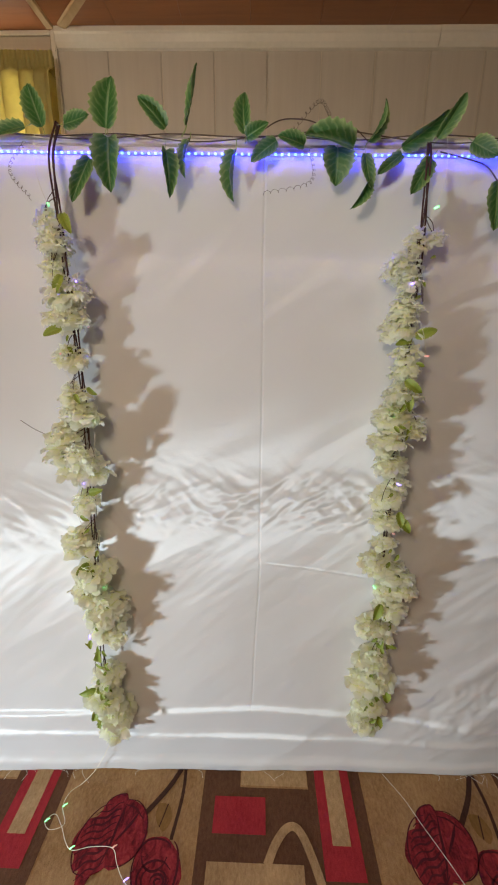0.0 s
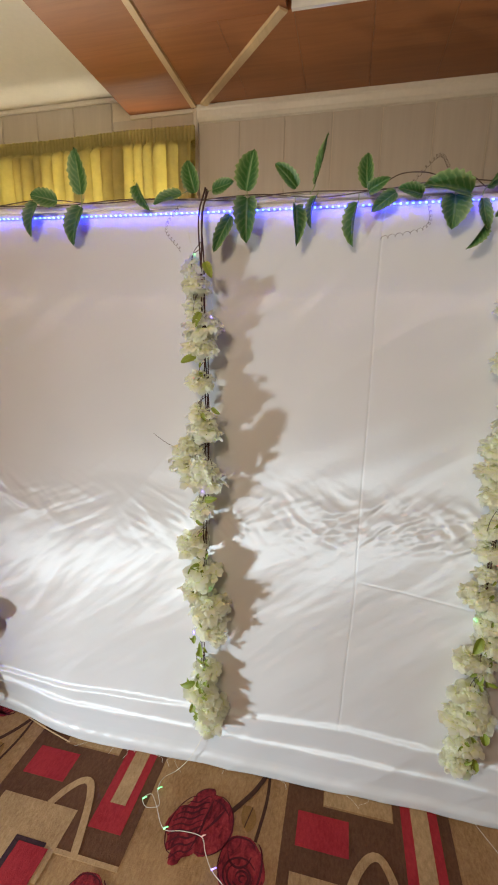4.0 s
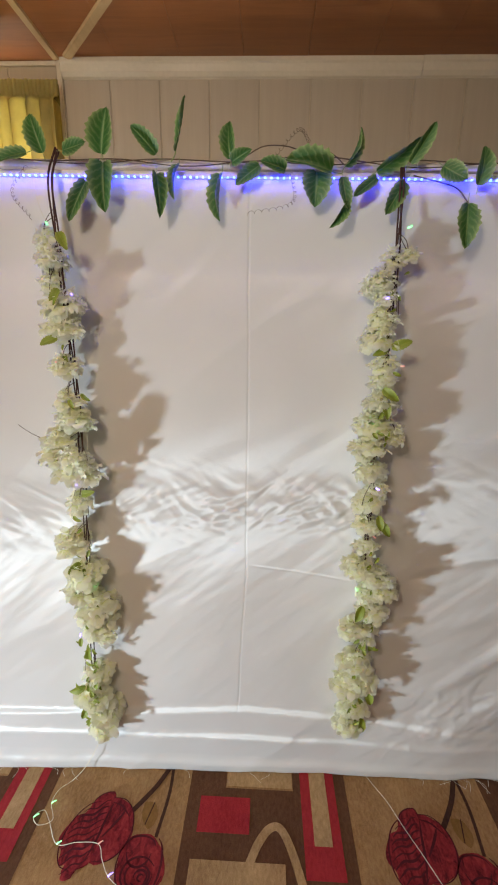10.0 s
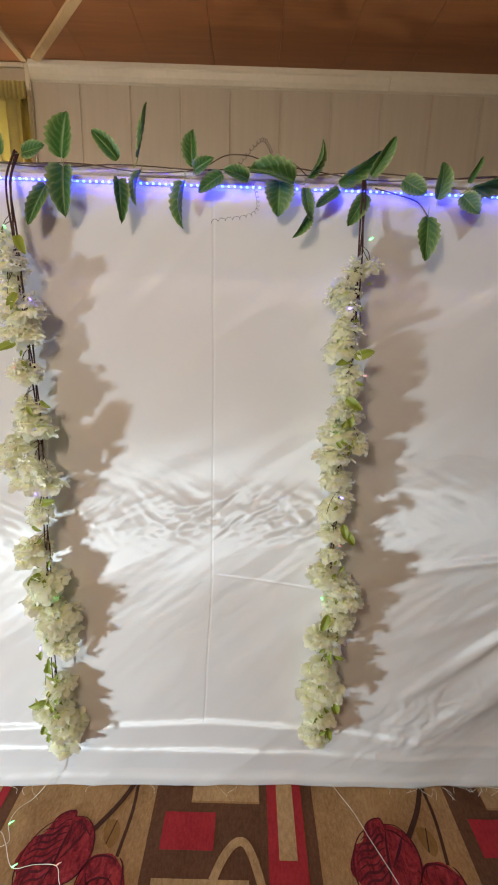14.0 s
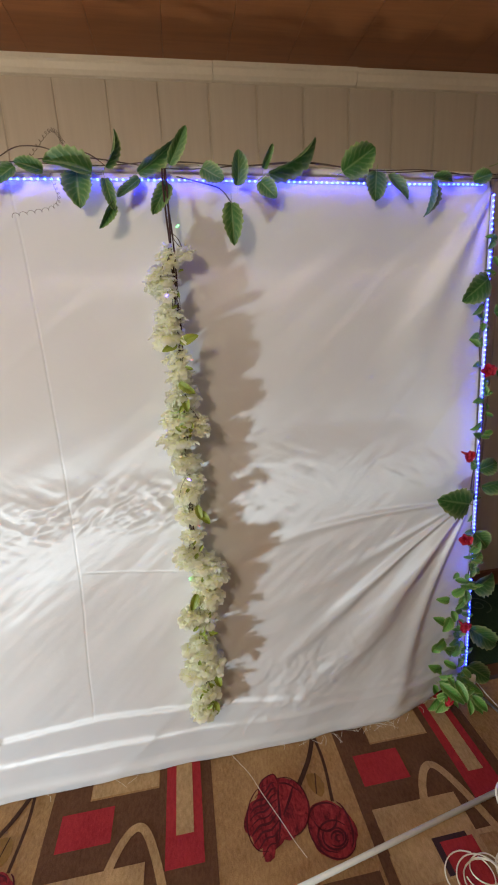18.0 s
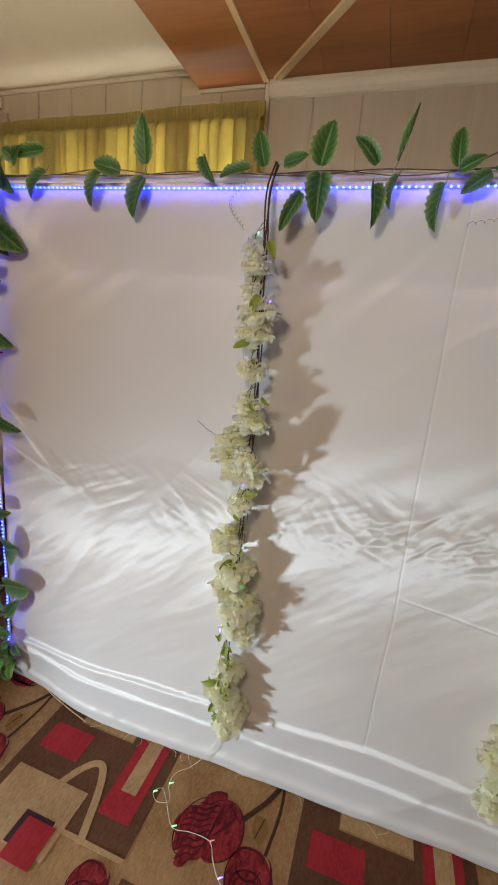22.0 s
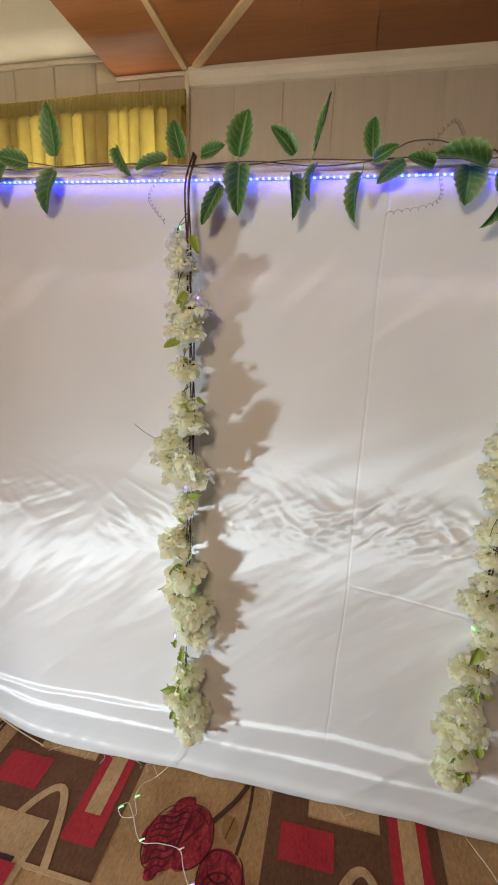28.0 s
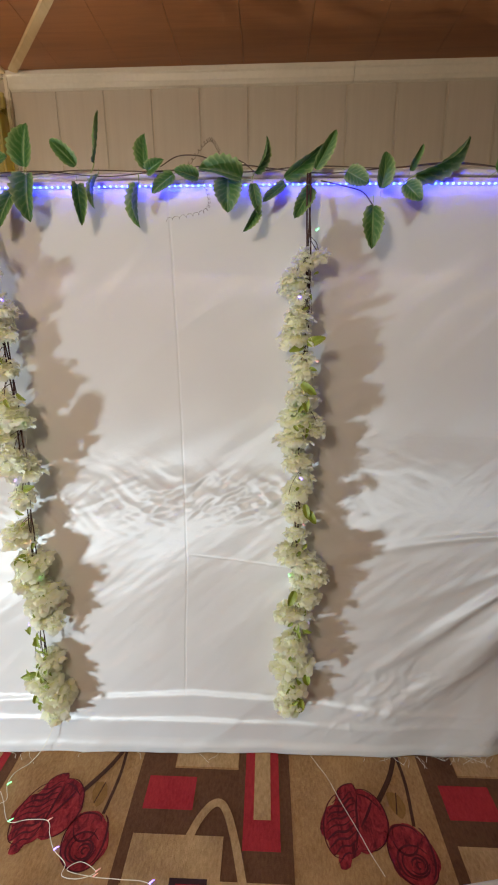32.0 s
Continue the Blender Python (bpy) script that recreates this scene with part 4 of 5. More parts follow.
# ---------------------------------------------------------------- rose vines on the posts
def red_flower_mesh(seed):
    bm = bmesh.new()
    uv = bm.loops.layers.uv.new()
    rng = random.Random(seed)
    for ring, (count, r, tilt) in enumerate(((5, 0.021, 62), (5, 0.018, 38), (4, 0.012, 15))):
        for k in range(count):
            a = 2 * math.pi * (k + 0.5 * ring) / count + rng.uniform(-0.2, 0.2)
            add_petal(bm, uv, a, math.radians(tilt + rng.uniform(-10, 10)), r, r * 1.15, Matrix.Identity(4))
    add_tube(bm, [Vector((0, 0, -0.022)), Vector((0, 0, -0.010)), Vector((0, 0, 0.0))], lambda t: 0.002 + 0.004 * t, 6)
    return as_mesh("rose_bloom", bm, REDPETAL)


def add_petal(bm, uv, a, tilt, long, wide, m):
    """One cupped petal: turned by a round the axis and leant out by tilt."""
    turn = m @ Matrix.Rotation(a, 4, "Z") @ Matrix.Rotation(tilt, 4, "Y")
    grid = []
    for j in range(4):
        t = j / 3
        w = wide * (0.28 + 0.72 * math.sin(math.pi * (0.15 + 0.62 * t))) * 0.5
        grid.append([(bm.verts.new(turn @ Vector((0.22 * long * (s * s) - 0.25 * long * t * t, s * w, long * t + 0.05 * long * math.sin(7 * s + 5 * t)))), (0.5 + s / 2, t)) for s in (-1, 0, 1)])
    for p, q in zip(grid, grid[1:]):
        for i in range(2):
            quad = (p[i], p[i + 1], q[i + 1], q[i])
            f = bm.faces.new([v for v, _ in quad])
            f.smooth = True
            for loop, (_, c) in zip(f.loops, quad):
                loop[uv].uv = c


RED = [red_flower_mesh(1), red_flower_mesh(2)]


def rose_vine(right, label):
    vine = thing("rose_vine", label, "flower garland", "rose vines on the posts")
    rng = random.Random(5 if right else 3)
    n = 70
    pts = []
    for k in range(n):
        z = 2.0 - 1.93 * k / (n - 1)
        out = -0.020 if not right else -0.012
        swing = out - (0.035 if right else 0.03) * max(0, 1 - abs(z - (0.25 if right else 0.8)) / 0.7)
        pts.append(on_frame(post_u(z, right) + swing + 0.014 * math.sin(z * 11), z, -0.030 - 0.012 * math.cos(z * 11)))
    part("stem", tube(pts, 0.0020, 5, 2), VINE, vine)
    for k in range(96):
        z = rng.uniform(0.03, 1.86) if k % 3 else rng.uniform(0.05, 0.75)
        c = pts[min(n - 1, int((2.0 - z) / 1.93 * (n - 1)))]
        a = rng.uniform(0, 2 * math.pi)
        long = rng.uniform(0.032, 0.056)
        base = c + Vector((rng.uniform(-0.012, 0.012), rng.uniform(-0.016, 0.0), rng.uniform(-0.02, 0.02)))
        tip = base + Vector((math.cos(a) * long, rng.uniform(-0.6, 0.15) * long, math.sin(a) * long * 0.75))
        tip.z = max(0.02, tip.z)
        set_leaf(vine, SMALL, "small_leaf", base, tip, long * rng.uniform(0.36, 0.60), rng.uniform(-0.4, 0.6))
    return vine


def bloom(vine, u, z, tilt, d=-0.065):
    ob = new("rose_bloom", leaf_rng.choice(RED))
    ob.parent = vine
    ob.matrix_local = Matrix.Translation(on_frame(u, z, d)) @ Euler((math.radians(95 + tilt * 0.4), 0, math.radians(tilt))).to_matrix().to_4x4() @ Matrix.Diagonal((1.3, 1.3, 1.3, 1))
    return ob


vine_l = rose_vine(False, "artificial rose vine with red blooms on the window side post")
vine_r = rose_vine(True, "artificial rose vine with red blooms, bunched at its foot")
leaf(-1.488, 2.049, -1.628, 2.090, 0.095, -0.055, vine_l)
leaf(-1.445, 2.085, -1.430, 1.989, 0.055, -0.055, vine_l)
leaf(-1.478, 1.997, -1.447, 1.917, 0.031, -0.055, vine_l)
leaf(-1.514, 1.896, -1.380, 1.805, 0.091, -0.055, vine_l)
leaf(-1.514, 1.888, -1.439, 1.794, 0.056, -0.055, vine_l)
leaf(-1.528, 1.709, -1.648, 1.750, 0.080, -0.055, vine_l)
leaf(-1.542, 1.690, -1.459, 1.700, 0.040, -0.055, vine_l)
leaf(-1.530, 1.663, -1.559, 1.699, 0.040, -0.055, vine_l)
leaf(-1.532, 1.634, -1.583, 1.641, 0.045, -0.055, vine_l)
leaf(-1.537, 1.528, -1.618, 1.580, 0.053, -0.055, vine_l)
leaf(-1.524, 1.529, -1.437, 1.479, 0.057, -0.055, vine_l)
leaf(-1.537, 1.418, -1.681, 1.381, 0.112, -0.055, vine_l)
leaf(-1.560, 1.181, -1.694, 1.205, 0.026, -0.055, vine_l)
leaf(-1.553, 1.211, -1.408, 1.173, 0.044, -0.055, vine_l)
leaf(-1.550, 1.001, -1.474, 1.004, 0.050, -0.055, vine_l)
leaf(-1.567, 0.828, -1.486, 0.822, 0.049, -0.055, vine_l)
leaf(-1.527, 0.661, -1.457, 0.667, 0.115, -0.055, vine_l)
leaf(-1.535, 0.485, -1.387, 0.517, 0.090, -0.055, vine_l)
leaf(-1.597, 0.466, -1.757, 0.360, 0.089, -0.055, vine_l)
leaf(-1.724, 0.356, -1.682, 0.252, 0.058, -0.055, vine_l)
leaf(-1.534, 0.346, -1.447, 0.445, 0.049, -0.055, vine_l)
leaf(-1.541, 0.183, -1.498, 0.079, 0.063, -0.055, vine_l)
leaf(-1.600, 0.170, -1.690, 0.050, 0.095, -0.075, vine_l)
bloom(vine_l, -1.483, 1.755, 20)
bloom(vine_l, -1.509, 1.457, -30)
bloom(vine_l, -1.583, 1.123, 10)
bloom(vine_l, -1.638, 0.790, 35)
bloom(vine_l, -1.603, 0.138, -15)
leaf(1.438, 1.880, 1.580, 1.923, 0.082, -0.055, vine_r)
leaf(1.444, 1.759, 1.528, 1.789, 0.028, -0.055, vine_r)
leaf(1.420, 1.703, 1.334, 1.634, 0.076, -0.055, vine_r)
leaf(1.485, 1.395, 1.597, 1.328, 0.054, -0.055, vine_r)
leaf(1.457, 1.591, 1.490, 1.605, 0.042, -0.055, vine_r)
leaf(1.425, 0.899, 1.285, 0.943, 0.096, -0.055, vine_r)
leaf(1.470, 0.963, 1.568, 0.984, 0.052, -0.055, vine_r)
leaf(1.453, 1.034, 1.529, 1.058, 0.054, -0.055, vine_r)
leaf(1.459, 0.773, 1.507, 0.715, 0.063, -0.055, vine_r)
leaf(1.476, 0.526, 1.588, 0.557, 0.078, -0.055, vine_r)
leaf(1.481, 0.333, 1.614, 0.230, 0.072, -0.055, vine_r)
leaf(1.490, 0.140, 1.590, 0.060, 0.075, -0.055, vine_r)
leaf(1.385, 0.120, 1.392, 0.022, 0.050, -0.11, vine_r)
bloom(vine_r, 1.394, 1.100, 20)
bloom(vine_r, 1.415, 0.760, -30)
bloom(vine_r, 1.398, 0.413, 10, -0.12)
bloom(vine_r, 1.330, 0.100, 25, -0.15)
bloom(vine_r, 1.442, 1.403, -15)
# bunched end of the vine at the foot of the right hand post
rng = random.Random(8)
for k in range(20):
    z = 0.08 + 0.62 * (k / 19) ** 1.2
    base = on_frame(1.400 - 0.035 * math.sin(z * 5) + rng.uniform(-0.04, 0.025), z, rng.uniform(-0.10, -0.05))
    a = rng.uniform(0, 6.28)
    long = rng.uniform(0.045, 0.072)
    set_leaf(vine_r, SMALL, "small_leaf", base, base + Vector((math.cos(a) * long, rng.uniform(-0.5, 0.1) * long, math.sin(a) * long * 0.7)), long * rng.uniform(0.38, 0.58), 0.4)
for k in range(24):
    base = Vector((1.395 + rng.uniform(-0.10, 0.09), rng.uniform(-0.12, -0.04), rng.uniform(0.04, 0.17)))
    a = rng.uniform(3.5, 5.9) if k % 3 else rng.uniform(0, 6.28)
    long = rng.uniform(0.045, 0.085)
    tip = base + Vector((math.cos(a) * long, rng.uniform(-1.0, -0.1) * long, math.sin(a) * long * 0.8))
    tip.z = max(0.014, tip.z)
    set_leaf(vine_r, SMALL, "small_leaf", base, tip, long * rng.uniform(0.30, 0.48), 0.6)


# and at the foot of the window side post
for k in range(22):
    base = Vector((-1.565 + rng.uniform(-0.09, 0.06), rng.uniform(-0.16, -0.08), rng.uniform(0.05, 0.24)))
    a = rng.uniform(3.4, 6.0) if k % 3 else rng.uniform(0, 6.28)
    long = rng.uniform(0.045, 0.080)
    tip = base + Vector((math.cos(a) * long, rng.uniform(-0.8, -0.1) * long, math.sin(a) * long * 0.8))
    tip.z = max(0.014, tip.z)
    set_leaf(vine_l, SMALL, "small_leaf", base, tip, long * rng.uniform(0.34, 0.52), 0.6)


# ---------------------------------------------------------------- blossom garlands
def add_frill(bm, uv, a, tilt, long, wide, m, rng):
    """One frilled petal with a ragged, rippled edge."""
    turn = m @ Matrix.Rotation(a, 4, "Z") @ Matrix.Rotation(tilt, 4, "Y")
    ph, rip = rng.uniform(0, 6.28), rng.uniform(0.14, 0.34)
    grid = []
    for j in range(4):
        t = j / 3
        w = wide * (0.30 + 0.70 * math.sin(math.pi * (0.1 + 0.55 * t))) * 0.5
        row = []
        for i in range(5):
            e = i / 2 - 1
            out = long * t * (1 + 0.10 * math.sin(5.5 * e + ph) * t - 0.34 * e * e * t)
            row.append((bm.verts.new(turn @ Vector((rip * long * t * math.sin(6.5 * e + ph * 2) - 0.15 * long * t * t, e * w, out))), (0.5 + e / 2, t)))
        grid.append(row)
    for p, q in zip(grid, grid[1:]):
        for i in range(4):
            quad = (p[i], p[i + 1], q[i + 1], q[i])
            f = bm.faces.new([v for v, _ in quad])
            f.smooth = True
            for loop, (_, c) in zip(f.loops, quad):
                loop[uv].uv = c


def cluster_mesh(seed, size, rings):
    """A tuft of blossom: frilled petals that hang like a skirt from a short sprig, smaller ones on top."""
    bm = bmesh.new()
    uv = bm.loops.layers.uv.new()
    rng = random.Random(seed)
    down = Matrix.Rotation(math.pi, 4, "X")
    for count, far, tilt, up in rings:
        for k in range(count):
            a = 2 * math.pi * (k + rng.uniform(-0.4, 0.4)) / count
            r = size * far * rng.uniform(0.55, 1.22)
            place = Matrix.Translation(Vector((math.cos(a) * r, -math.sin(a) * r, size * up + rng.uniform(-0.012, 0.012))))
            reach = size * rng.uniform(0.014, 0.0255)
            add_frill(bm, uv, a, math.radians(tilt + rng.uniform(-50, 50)), reach, reach * rng.uniform(1.05, 1.5), place @ down, rng)
    return as_mesh("blossom_tuft", bm, PETAL)


FULL = ((8, 0.004, 120, 0.022), (14, 0.012, 100, 0.020), (20, 0.022, 84, 0.014), (26, 0.033, 70, 0.005), (27, 0.041, 50, -0.005), (20, 0.034, 36, -0.012), (13, 0.022, 28, -0.014), (8, 0.010, 20, -0.012))
SPARSE = ((7, 0.004, 115, 0.020), (12, 0.012, 94, 0.015), (17, 0.022, 72, 0.006), (18, 0.029, 46, -0.007), (12, 0.018, 28, -0.012))
TUFTS = [cluster_mesh(1, 0.95, SPARSE), cluster_mesh(2, 1.08, FULL), cluster_mesh(3, 0.80, SPARSE), cluster_mesh(4, 1.28, FULL)]


def blossom_garland(centre, forward, tufts, leaves, seed, label, sprigs=()):
    """Twigs bound together, with blossom tufts (place along and up, and width) on fine stalks, and yellow-green leaves."""
    garland = thing("blossom_garland", label, "flower garland", "blossom garlands on the backdrop")
    rng = random.Random(seed)

    def axis(z):
        return on_frame(centre(z), z, -0.056 - 0.008 * math.sin(z * 3.1 + seed) - forward * max(0.0, 1.08 - z))

    def tuft(place, width, lean=0.30):
        mesh, across = (rng.choice((0, 2)), 0.083) if width < 0.095 else (rng.choice((1, 3)), 0.128)
        ob = new("blossom_tuft", TUFTS[mesh])
        ob.parent = garland
        size = width / across * (0.92 if mesh == 3 else 1.14 if mesh == 2 else 1.0)
        turn = Euler((rng.uniform(-0.35, 0.12), rng.uniform(-lean, lean), rng.uniform(0, 6.28))).to_matrix().to_4x4()
        ob.matrix_local = Matrix.Translation(place) @ turn @ Matrix.Diagonal((size, size, size * rng.uniform(0.85, 1.1), 1))

    for k in range(3):
        top = on_frame(centre(2.0) + 0.004 * k, 2.062 - 0.004 * k, -0.02)
        pts = [top, *(axis(z) + Vector((0.006 * math.sin(z * 9 + 2.1 * k), 0.006 * math.cos(z * 8 + k), 0)) for z in [1.97 - 0.12 * j for j in range(15)])]
        part("twig", tube(pts, lambda t: 0.0028 - 0.0013 * t, 6, 5), BARK, garland)
    for u, z, width in tufts:
        c = Vector((u, axis(z).y + rng.uniform(-0.018, 0.004), z))
        tuft(c, width)
        # a smaller sprig of petals under and behind it
        if width > 0.09:
            tuft(c + Vector((rng.uniform(-0.02, 0.02), 0.018, -rng.uniform(0.012, 0.026))), width * rng.uniform(0.62, 0.78))
        # fine stalks that carry the tuft
        for k in range(2):
            start = axis(z + rng.uniform(0.05, 0.08))
            part("stalk", tube([start, start.lerp(c, 0.5) + Vector((rng.uniform(-0.012, 0.012), -0.010, 0.006)), c + Vector((0, -0.006, 0.004))], 0.0011, 4, 4), VINE if k else BARK, garland)
    # sprigs that stand out towards the room
    for du, z, out, width in sprigs:
        c = axis(z) + Vector((du, -out, 0))
        tuft(c, width)
        part("stalk", tube([axis(z - 0.05), axis(z - 0.02) + Vector((du * 0.5, -out * 0.5, 0)), c], 0.0014, 4, 4), BARK, garland)
    for du, z, a in leaves:
        base = axis(z) + Vector((du, -0.035, 0))
        long = rng.uniform(0.040, 0.055)
        tip = base + Vector((math.cos(math.radians(a)) * long, -0.02, math.sin(math.radians(a)) * long))
        set_leaf(garland, PALE, "bud_leaf", base, tip, long * 0.45)
    for k in range(52):
        z = rng.uniform(0.24, 1.80) if k % 2 else rng.uniform(0.22, 0.75)
        a = rng.uniform(0.1, 0.9) * math.pi + (math.pi if k % 4 else 0)
        base = axis(z) + Vector((rng.uniform(-0.030, 0.030), rng.uniform(-0.050, -0.020), 0))
        long = rng.uniform(0.014, 0.032)
        set_leaf(garland, PALE, "bud_leaf", base, base + Vector((math.cos(a) * long, -0.008, math.sin(a) * long)), long * 0.42)
    for k in range(16):
        z = rng.uniform(0.34, 1.9)
        side = rng.uniform(-0.04, 0.04)
        part("stalk", tube([axis(z), axis(z - 0.035) + Vector((side * 0.7, -0.022, 0)), axis(z - rng.uniform(0.06, 0.10)) + Vector((side, -0.035, 0))], 0.0009, 4, 4), BARK, garland)
    return garland


def centre_one(z):
    return -0.524 - 0.010 * math.sin(z * 3.4) + 0.030 * max(0.0, 0.8 - z) + 0.010 * max(0.0, z - 1.7)


def centre_two(z):
    return 0.392 + 0.008 * math.sin(z * 4.0 + 1) - 0.05 * max(0.0, 0.55 - z)


TUFTS_ONE = (
    (-0.556, 1.83, 0.08), (-0.540, 1.78, 0.097), (-0.548, 1.72, 0.066), (-0.520, 1.66, 0.124), (-0.532, 1.606, 0.121), (-0.536, 1.493, 0.095), (-0.535, 1.392, 0.096), (-0.523, 1.341, 0.124),
    (-0.578, 1.276, 0.108), (-0.580, 1.221, 0.118), (-0.521, 1.178, 0.155), (-0.531, 1.069, 0.093), (-0.568, 0.935, 0.134), (-0.532, 0.823, 0.145), (-0.541, 0.76, 0.137), (-0.507, 0.699, 0.158),
    (-0.509, 0.635, 0.139), (-0.470, 0.606, 0.08), (-0.514, 0.444, 0.113), (-0.524, 0.373, 0.124), (-0.489, 0.294, 0.146), (-0.495, 0.233, 0.105),
)
TUFTS_TWO = (
    (0.386, 1.79, 0.069), (0.430, 1.80, 0.066), (0.360, 1.735, 0.100), (0.376, 1.69, 0.075), (0.376, 1.634, 0.105), (0.371, 1.587, 0.114), (0.385, 1.511, 0.085), (0.388, 1.465, 0.095), (0.392, 1.398, 0.115),
    (0.374, 1.331, 0.124), (0.364, 1.271, 0.124), (0.440, 1.30, 0.070), (0.377, 1.188, 0.108), (0.403, 1.128, 0.080), (0.380, 1.085, 0.110), (0.380, 1.01, 0.100), (0.380, 0.932, 0.084), (0.360, 0.869, 0.110), (0.415, 0.836, 0.118),
    (0.446, 0.798, 0.105), (0.401, 0.778, 0.096), (0.414, 0.714, 0.118), (0.352, 0.649, 0.112), (0.389, 0.636, 0.118), (0.374, 0.524, 0.126), (0.393, 0.451, 0.137), (0.350, 0.423, 0.124), (0.376, 0.333, 0.120), (0.364, 0.27, 0.112),
)
blossom_garland(
    centre_one,
    0.062,
    TUFTS_ONE,
    ((0.02, 1.84, 300), (-0.02, 1.57, 200), (0.0, 1.70, 250), (-0.01, 1.215, 190), (0.005, 1.10, 20), (-0.01, 0.87, 230), (0.03, 0.72, 330), (0.0, 0.52, 80), (-0.02, 0.42, 200), (-0.02, 0.34, 250)),
    2,
    "garland of cream cherry blossoms hanging near the window end",
    ((0.005, 1.235, 0.085, 0.075), (0.01, 1.205, 0.065, 0.080)),
)
blossom_garland(
    centre_two,
    0.048,
    TUFTS_TWO,
    ((0.0, 1.555, 20), (-0.01, 1.55, 200), (-0.01, 1.44, 320), (0.0, 1.40, 280), (0.03, 1.03, 300), (0.02, 1.05, 280), (-0.01, 0.74, 250), (-0.01, 0.58, 80), (0.03, 0.42, 280), (0.02, 0.30, 270)),
    5,
    "garland of cream cherry blossoms hanging from the middle of the rail",
)

# ---------------------------------------------------------------- string lights and clutter on the floor
string = thing("string_light", "thin clear string light trailing from the garland over the carpet", "string light")
pts = [(-0.52, -0.12, 0.16), (-0.57, -0.135, 0.06), (-0.62, -0.155, 0.006), (-0.655, -0.19, 0.006), (-0.66, -0.235, 0.006), (-0.632, -0.285, 0.006), (-0.67, -0.305, 0.010), (-0.695, -0.285, 0.014), (-0.672, -0.262, 0.012), (-0.64, -0.29, 0.006), (-0.585, -0.352, 0.006), (-0.52, -0.345, 0.008), (-0.453, -0.345, 0.006), (-0.425, -0.385, 0.006), (-0.392, -0.424, 0.006), (-0.34, -0.458, 0.006), (-0.335, -0.488, 0.006), (-0.28, -0.495, 0.010), (-0.235, -0.478, 0.012), (-0.29, -0.455, 0.012), (-0.325, -0.475, 0.008), (-0.24, -0.487, 0.006), (-0.158, -0.49, 0.006), (-0.066, -0.497, 0.006), (0.02, -0.552, 0.006), (0.07, -0.64, 0.006), (0.10, -0.80, 0.006)]
part("wire", tube(pts, 0.0010, 5, 8), CORD, string)
for k in (4, 7, 10, 12, 14, 18, 21, 23):
    p = Vector(pts[k])
    bm = bmesh.new()
    add_tube(bm, [p, p + Vector((0.007, 0.004, 0.003)), p + Vector((0.014, 0.008, 0.003))], lambda t: 0.0026 - 0.0012 * t, 6)
    lit = (BULB, BULB_GREEN, BULB_VIOLET)[k % 3]
    part("bulb", bm, lit, string, {BULB_GREEN: "bulb glowing green", BULB_VIOLET: "bulb glowing violet"}.get(lit, ""))
for centre, seed, label in ((centre_one, 3, "small bulbs of a string light wound into the blossoms"), (centre_two, 6, "small bulbs of a string light wound into the blossoms")):
    rng = random.Random(seed)
    lights = thing("string_light", label, "string light", "string lights in the garlands")
    way = [on_frame(centre(z) + 0.03 * math.sin(z * 14 + seed), z, -0.085 + 0.03 * math.cos(z * 14)) for z in [2.0 - 0.045 * j for j in range(41)]]
    part("wire", tube(way, 0.0005, 4, 3), CORD, lights)
    for j in range(3, 40, 4):
        bm = bmesh.new()
        add_tube(bm, [way[j], way[j] + Vector((0.003, -0.008, 0)), way[j] + Vector((0.005, -0.014, 0.001))], 0.0028, 6)
        lit = (BULB_GREEN, BULB_VIOLET, BULB)[(j // 4) % 3]
        part("bulb", bm, lit, lights, {BULB_GREEN: "bulb glowing green", BULB_VIOLET: "bulb glowing violet"}.get(lit, ""))

tube_thing = thing("plastic_tube", "long white plastic tube lying on the carpet", "tube", place=(0, 0, 0))
a, b = Vector((1.415, -0.388, 0.0145)), Vector((0.40, -0.556, 0.0145))
bm = bmesh.new()
add_tube(bm, [a, a + (b - a) * 0.5, b], 0.0082, 14)
part("pipe", bm, TUBE, tube_thing, smooth=True)
way = (a - b).normalized()
part("end_plug", tube([a - way * 0.012, a + way * 0.002, a + way * 0.018], lambda t: 0.0105 - 0.003 * t, 12, 0), CORD, tube_thing)
cable = thing("led_cable", "flat white cable running from the led tape across the floor", "cable")
part("lead", tube([on_frame(1.497, 0.10, -0.03), (1.52, 0.0, 0.075), (1.55, -0.07, 0.03), (1.575, -0.15, 0.010), (1.60, -0.24, 0.008), (1.66, -0.36, 0.008), (1.80, -0.50, 0.008)], 0.0068, 8, 8, 0.35), CORD, cable)
part("loop", tube([(1.432, -0.378, 0.034), (1.37, -0.378, 0.038), (1.32, -0.405, 0.026), (1.305, -0.45, 0.012), (1.32, -0.50, 0.008), (1.355, -0.548, 0.008), (1.29, -0.536, 0.010), (1.23, -0.548, 0.008), (1.185, -0.575, 0.008), (1.17, -0.63, 0.008)], 0.0038, 8, 8, 0.45), CORD, cable)
part("connector", box(1.478, 1.502, -0.052, -0.036, 0.075, 0.125, bevel=0.004), CORD, cable, "small white plastic connector")
coil = thing("wire_coil", "loose coil of thin white wire lying on the carpet", "wire")
rng = random.Random(2)
for k in range(5):
    cx, cy, r = 1.115 + rng.uniform(-0.03, 0.035), -0.60 + rng.uniform(-0.025, 0.02), rng.uniform(0.040, 0.072)
    ring = [(cx + r * math.cos(t * 0.5 + k) * 1.1, cy + r * math.sin(t * 0.5 + k) * 0.9, 0.009 + 0.004 * k + 0.004 * math.sin(t)) for t in range(12 + k % 3)]
    part("turn", tube(ring, 0.0019, 6, 5), CORD, coil)
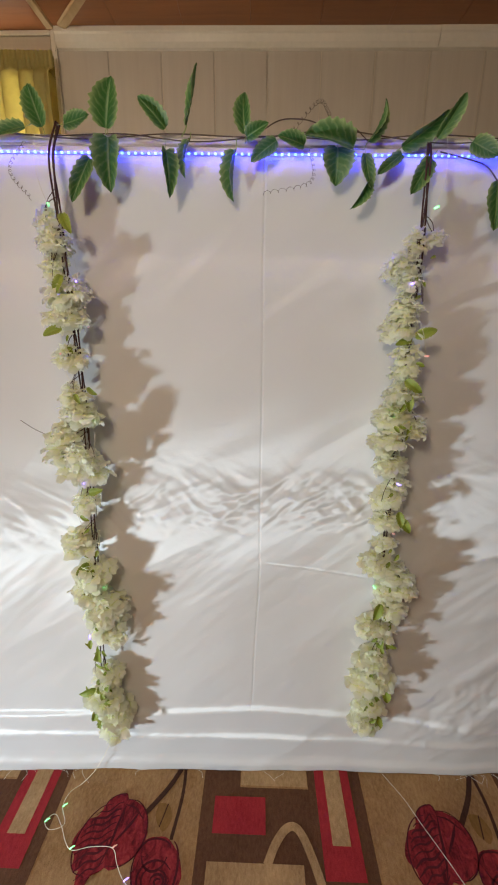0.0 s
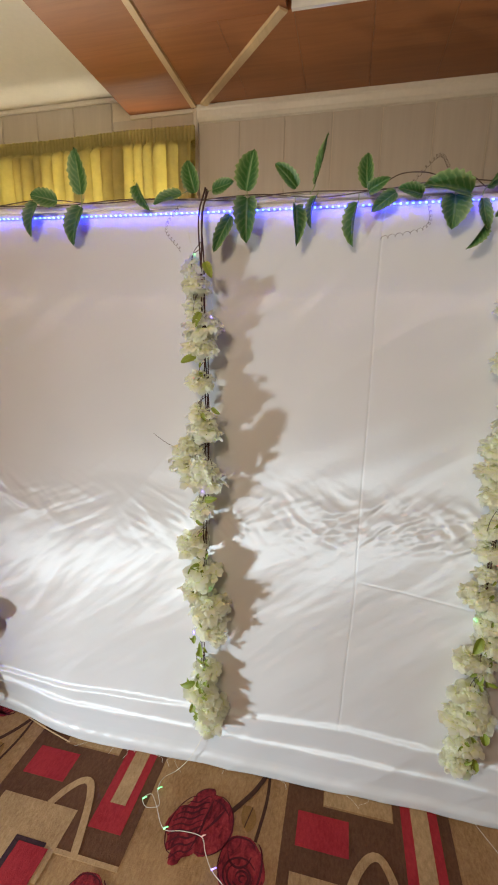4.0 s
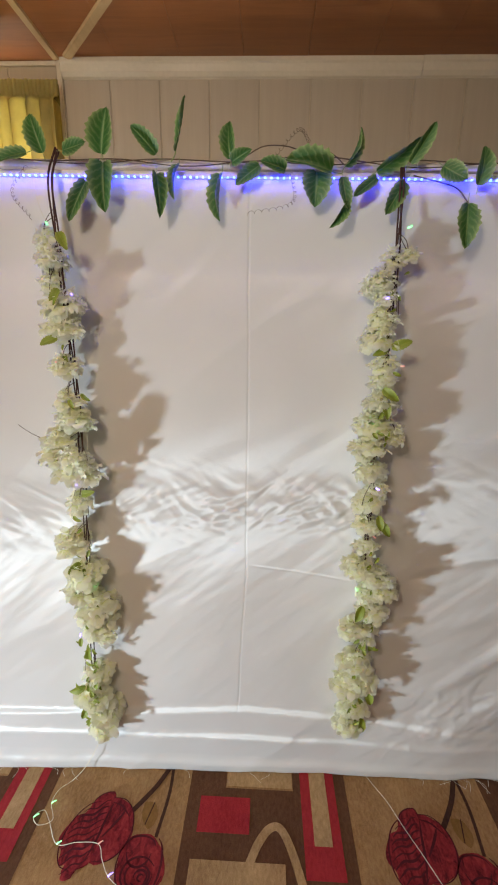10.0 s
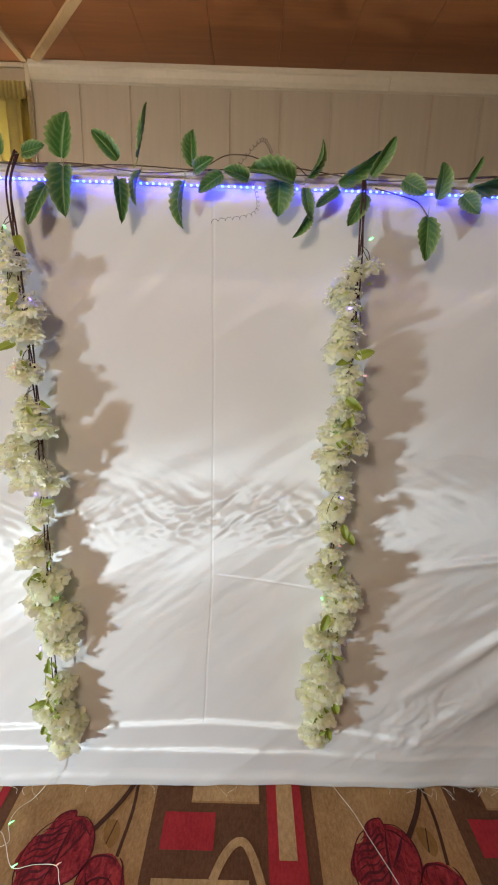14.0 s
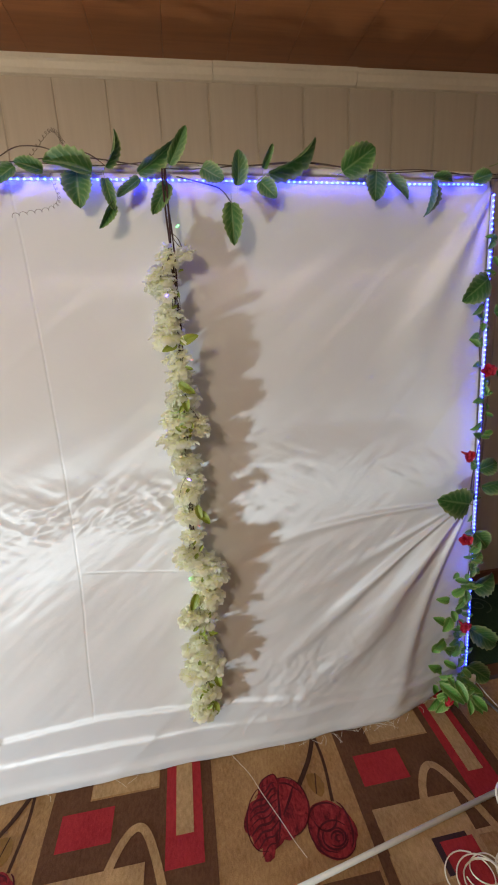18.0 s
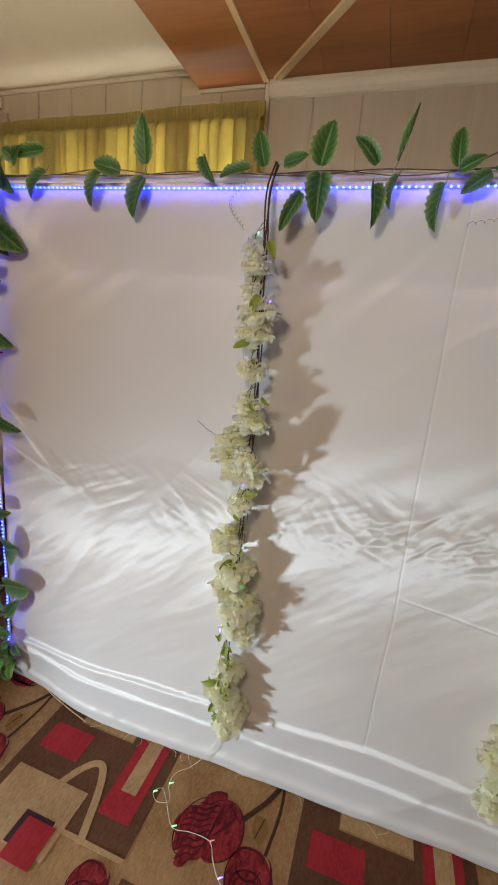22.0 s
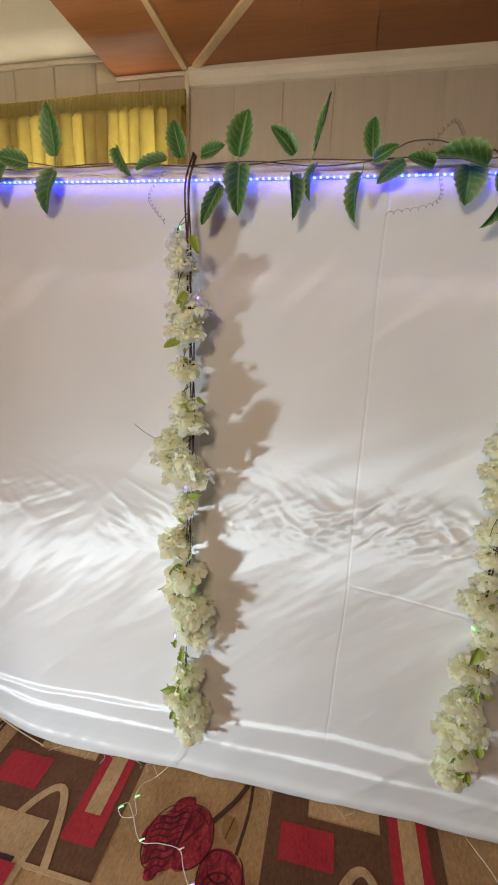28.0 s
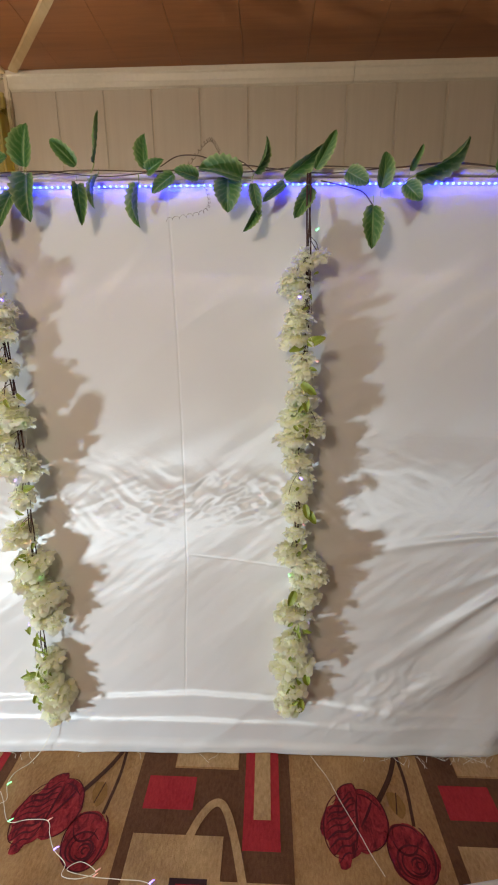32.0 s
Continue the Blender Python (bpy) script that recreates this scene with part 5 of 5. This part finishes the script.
part("plug", box(-1.795, -1.655, -0.055, -0.028, 0.012, 0.022, bevel=0.003), CORD, thing("led_controller", "small white led controller lying by the post", "controller"))
straw = thing("straw_thread", "straw coloured thread lying across the carpet by the window side post", "thread")
part("strand", tube([(-1.44, -0.045, 0.006), (-1.34, -0.085, 0.007), (-1.22, -0.118, 0.006), (-1.12, -0.142, 0.008), (-1.09, -0.150, 0.010)], 0.0022, 5, 6), BATTEN, straw)
thread = thing("thread", "single loose white thread lying on the carpet", "thread")
part("strand", tube([(0.44, -0.085, 0.02), (0.475, -0.125, 0.007), (0.507, -0.175, 0.007), (0.54, -0.25, 0.007), (0.581, -0.335, 0.007), (0.61, -0.40, 0.007), (0.639, -0.455, 0.007)], 0.0008, 5, 6), CORD, thread)
tie = thing("tie_thread", "thin wire end sticking out of the blossoms", "wire")
part("strand", tube([on_frame(-0.60, 1.262, -0.07), on_frame(-0.66, 1.285, -0.06), on_frame(-0.705, 1.31, -0.05)], 0.0009, 4, 4), VINE, tie)

# ---------------------------------------------------------------- wall panels
PITCH, FIRST = 0.2025, -0.8145
plank_bm = {}


def plank(x0, x1, z0, z1):
    wide = round(x1 - x0, 4)
    key = (wide, round(z1 - z0, 3))
    if key not in plank_bm:
        bm = bmesh.new()
        add_box(bm, -wide / 2, wide / 2, 0.0, 0.006, 0, z1 - z0)
        edges = [e for e in bm.edges if abs(e.verts[0].co.x - e.verts[1].co.x) < 1e-6 and e.verts[0].co.y < 1e-6 and e.verts[1].co.y < 1e-6]
        bmesh.ops.bevel(bm, geom=edges, offset=0.004, segments=2, affect="EDGES")
        plank_bm[key] = as_mesh("panel", bm, PLANK)
    ob = new("panel", plank_bm[key])
    ob.parent = wall_north
    ob.location = ((x0 + x1) / 2, WALL_Y - 0.0065, z0)
    return ob


x = FIRST + 0.012
for k in range(21):
    x1 = FIRST + PITCH * (k + 1) + 0.004
    plank(x + 0.0012, min(x1, 3.39) - 0.0012, 0.0, SOFFIT_Z - 0.056 - 0.007 * (x + 0.8))
    x = x1
    if x > 3.38:
        break
x = -0.8235
while x > -3.75:
    x0 = max(x - PITCH, -3.79)
    plank(x0 + 0.0012, x - 0.0012, 2.544, CEILING_Z - 0.021 if -2.28 < x0 and x < -1.135 else SOFFIT_Z - 0.018)
    x = x0
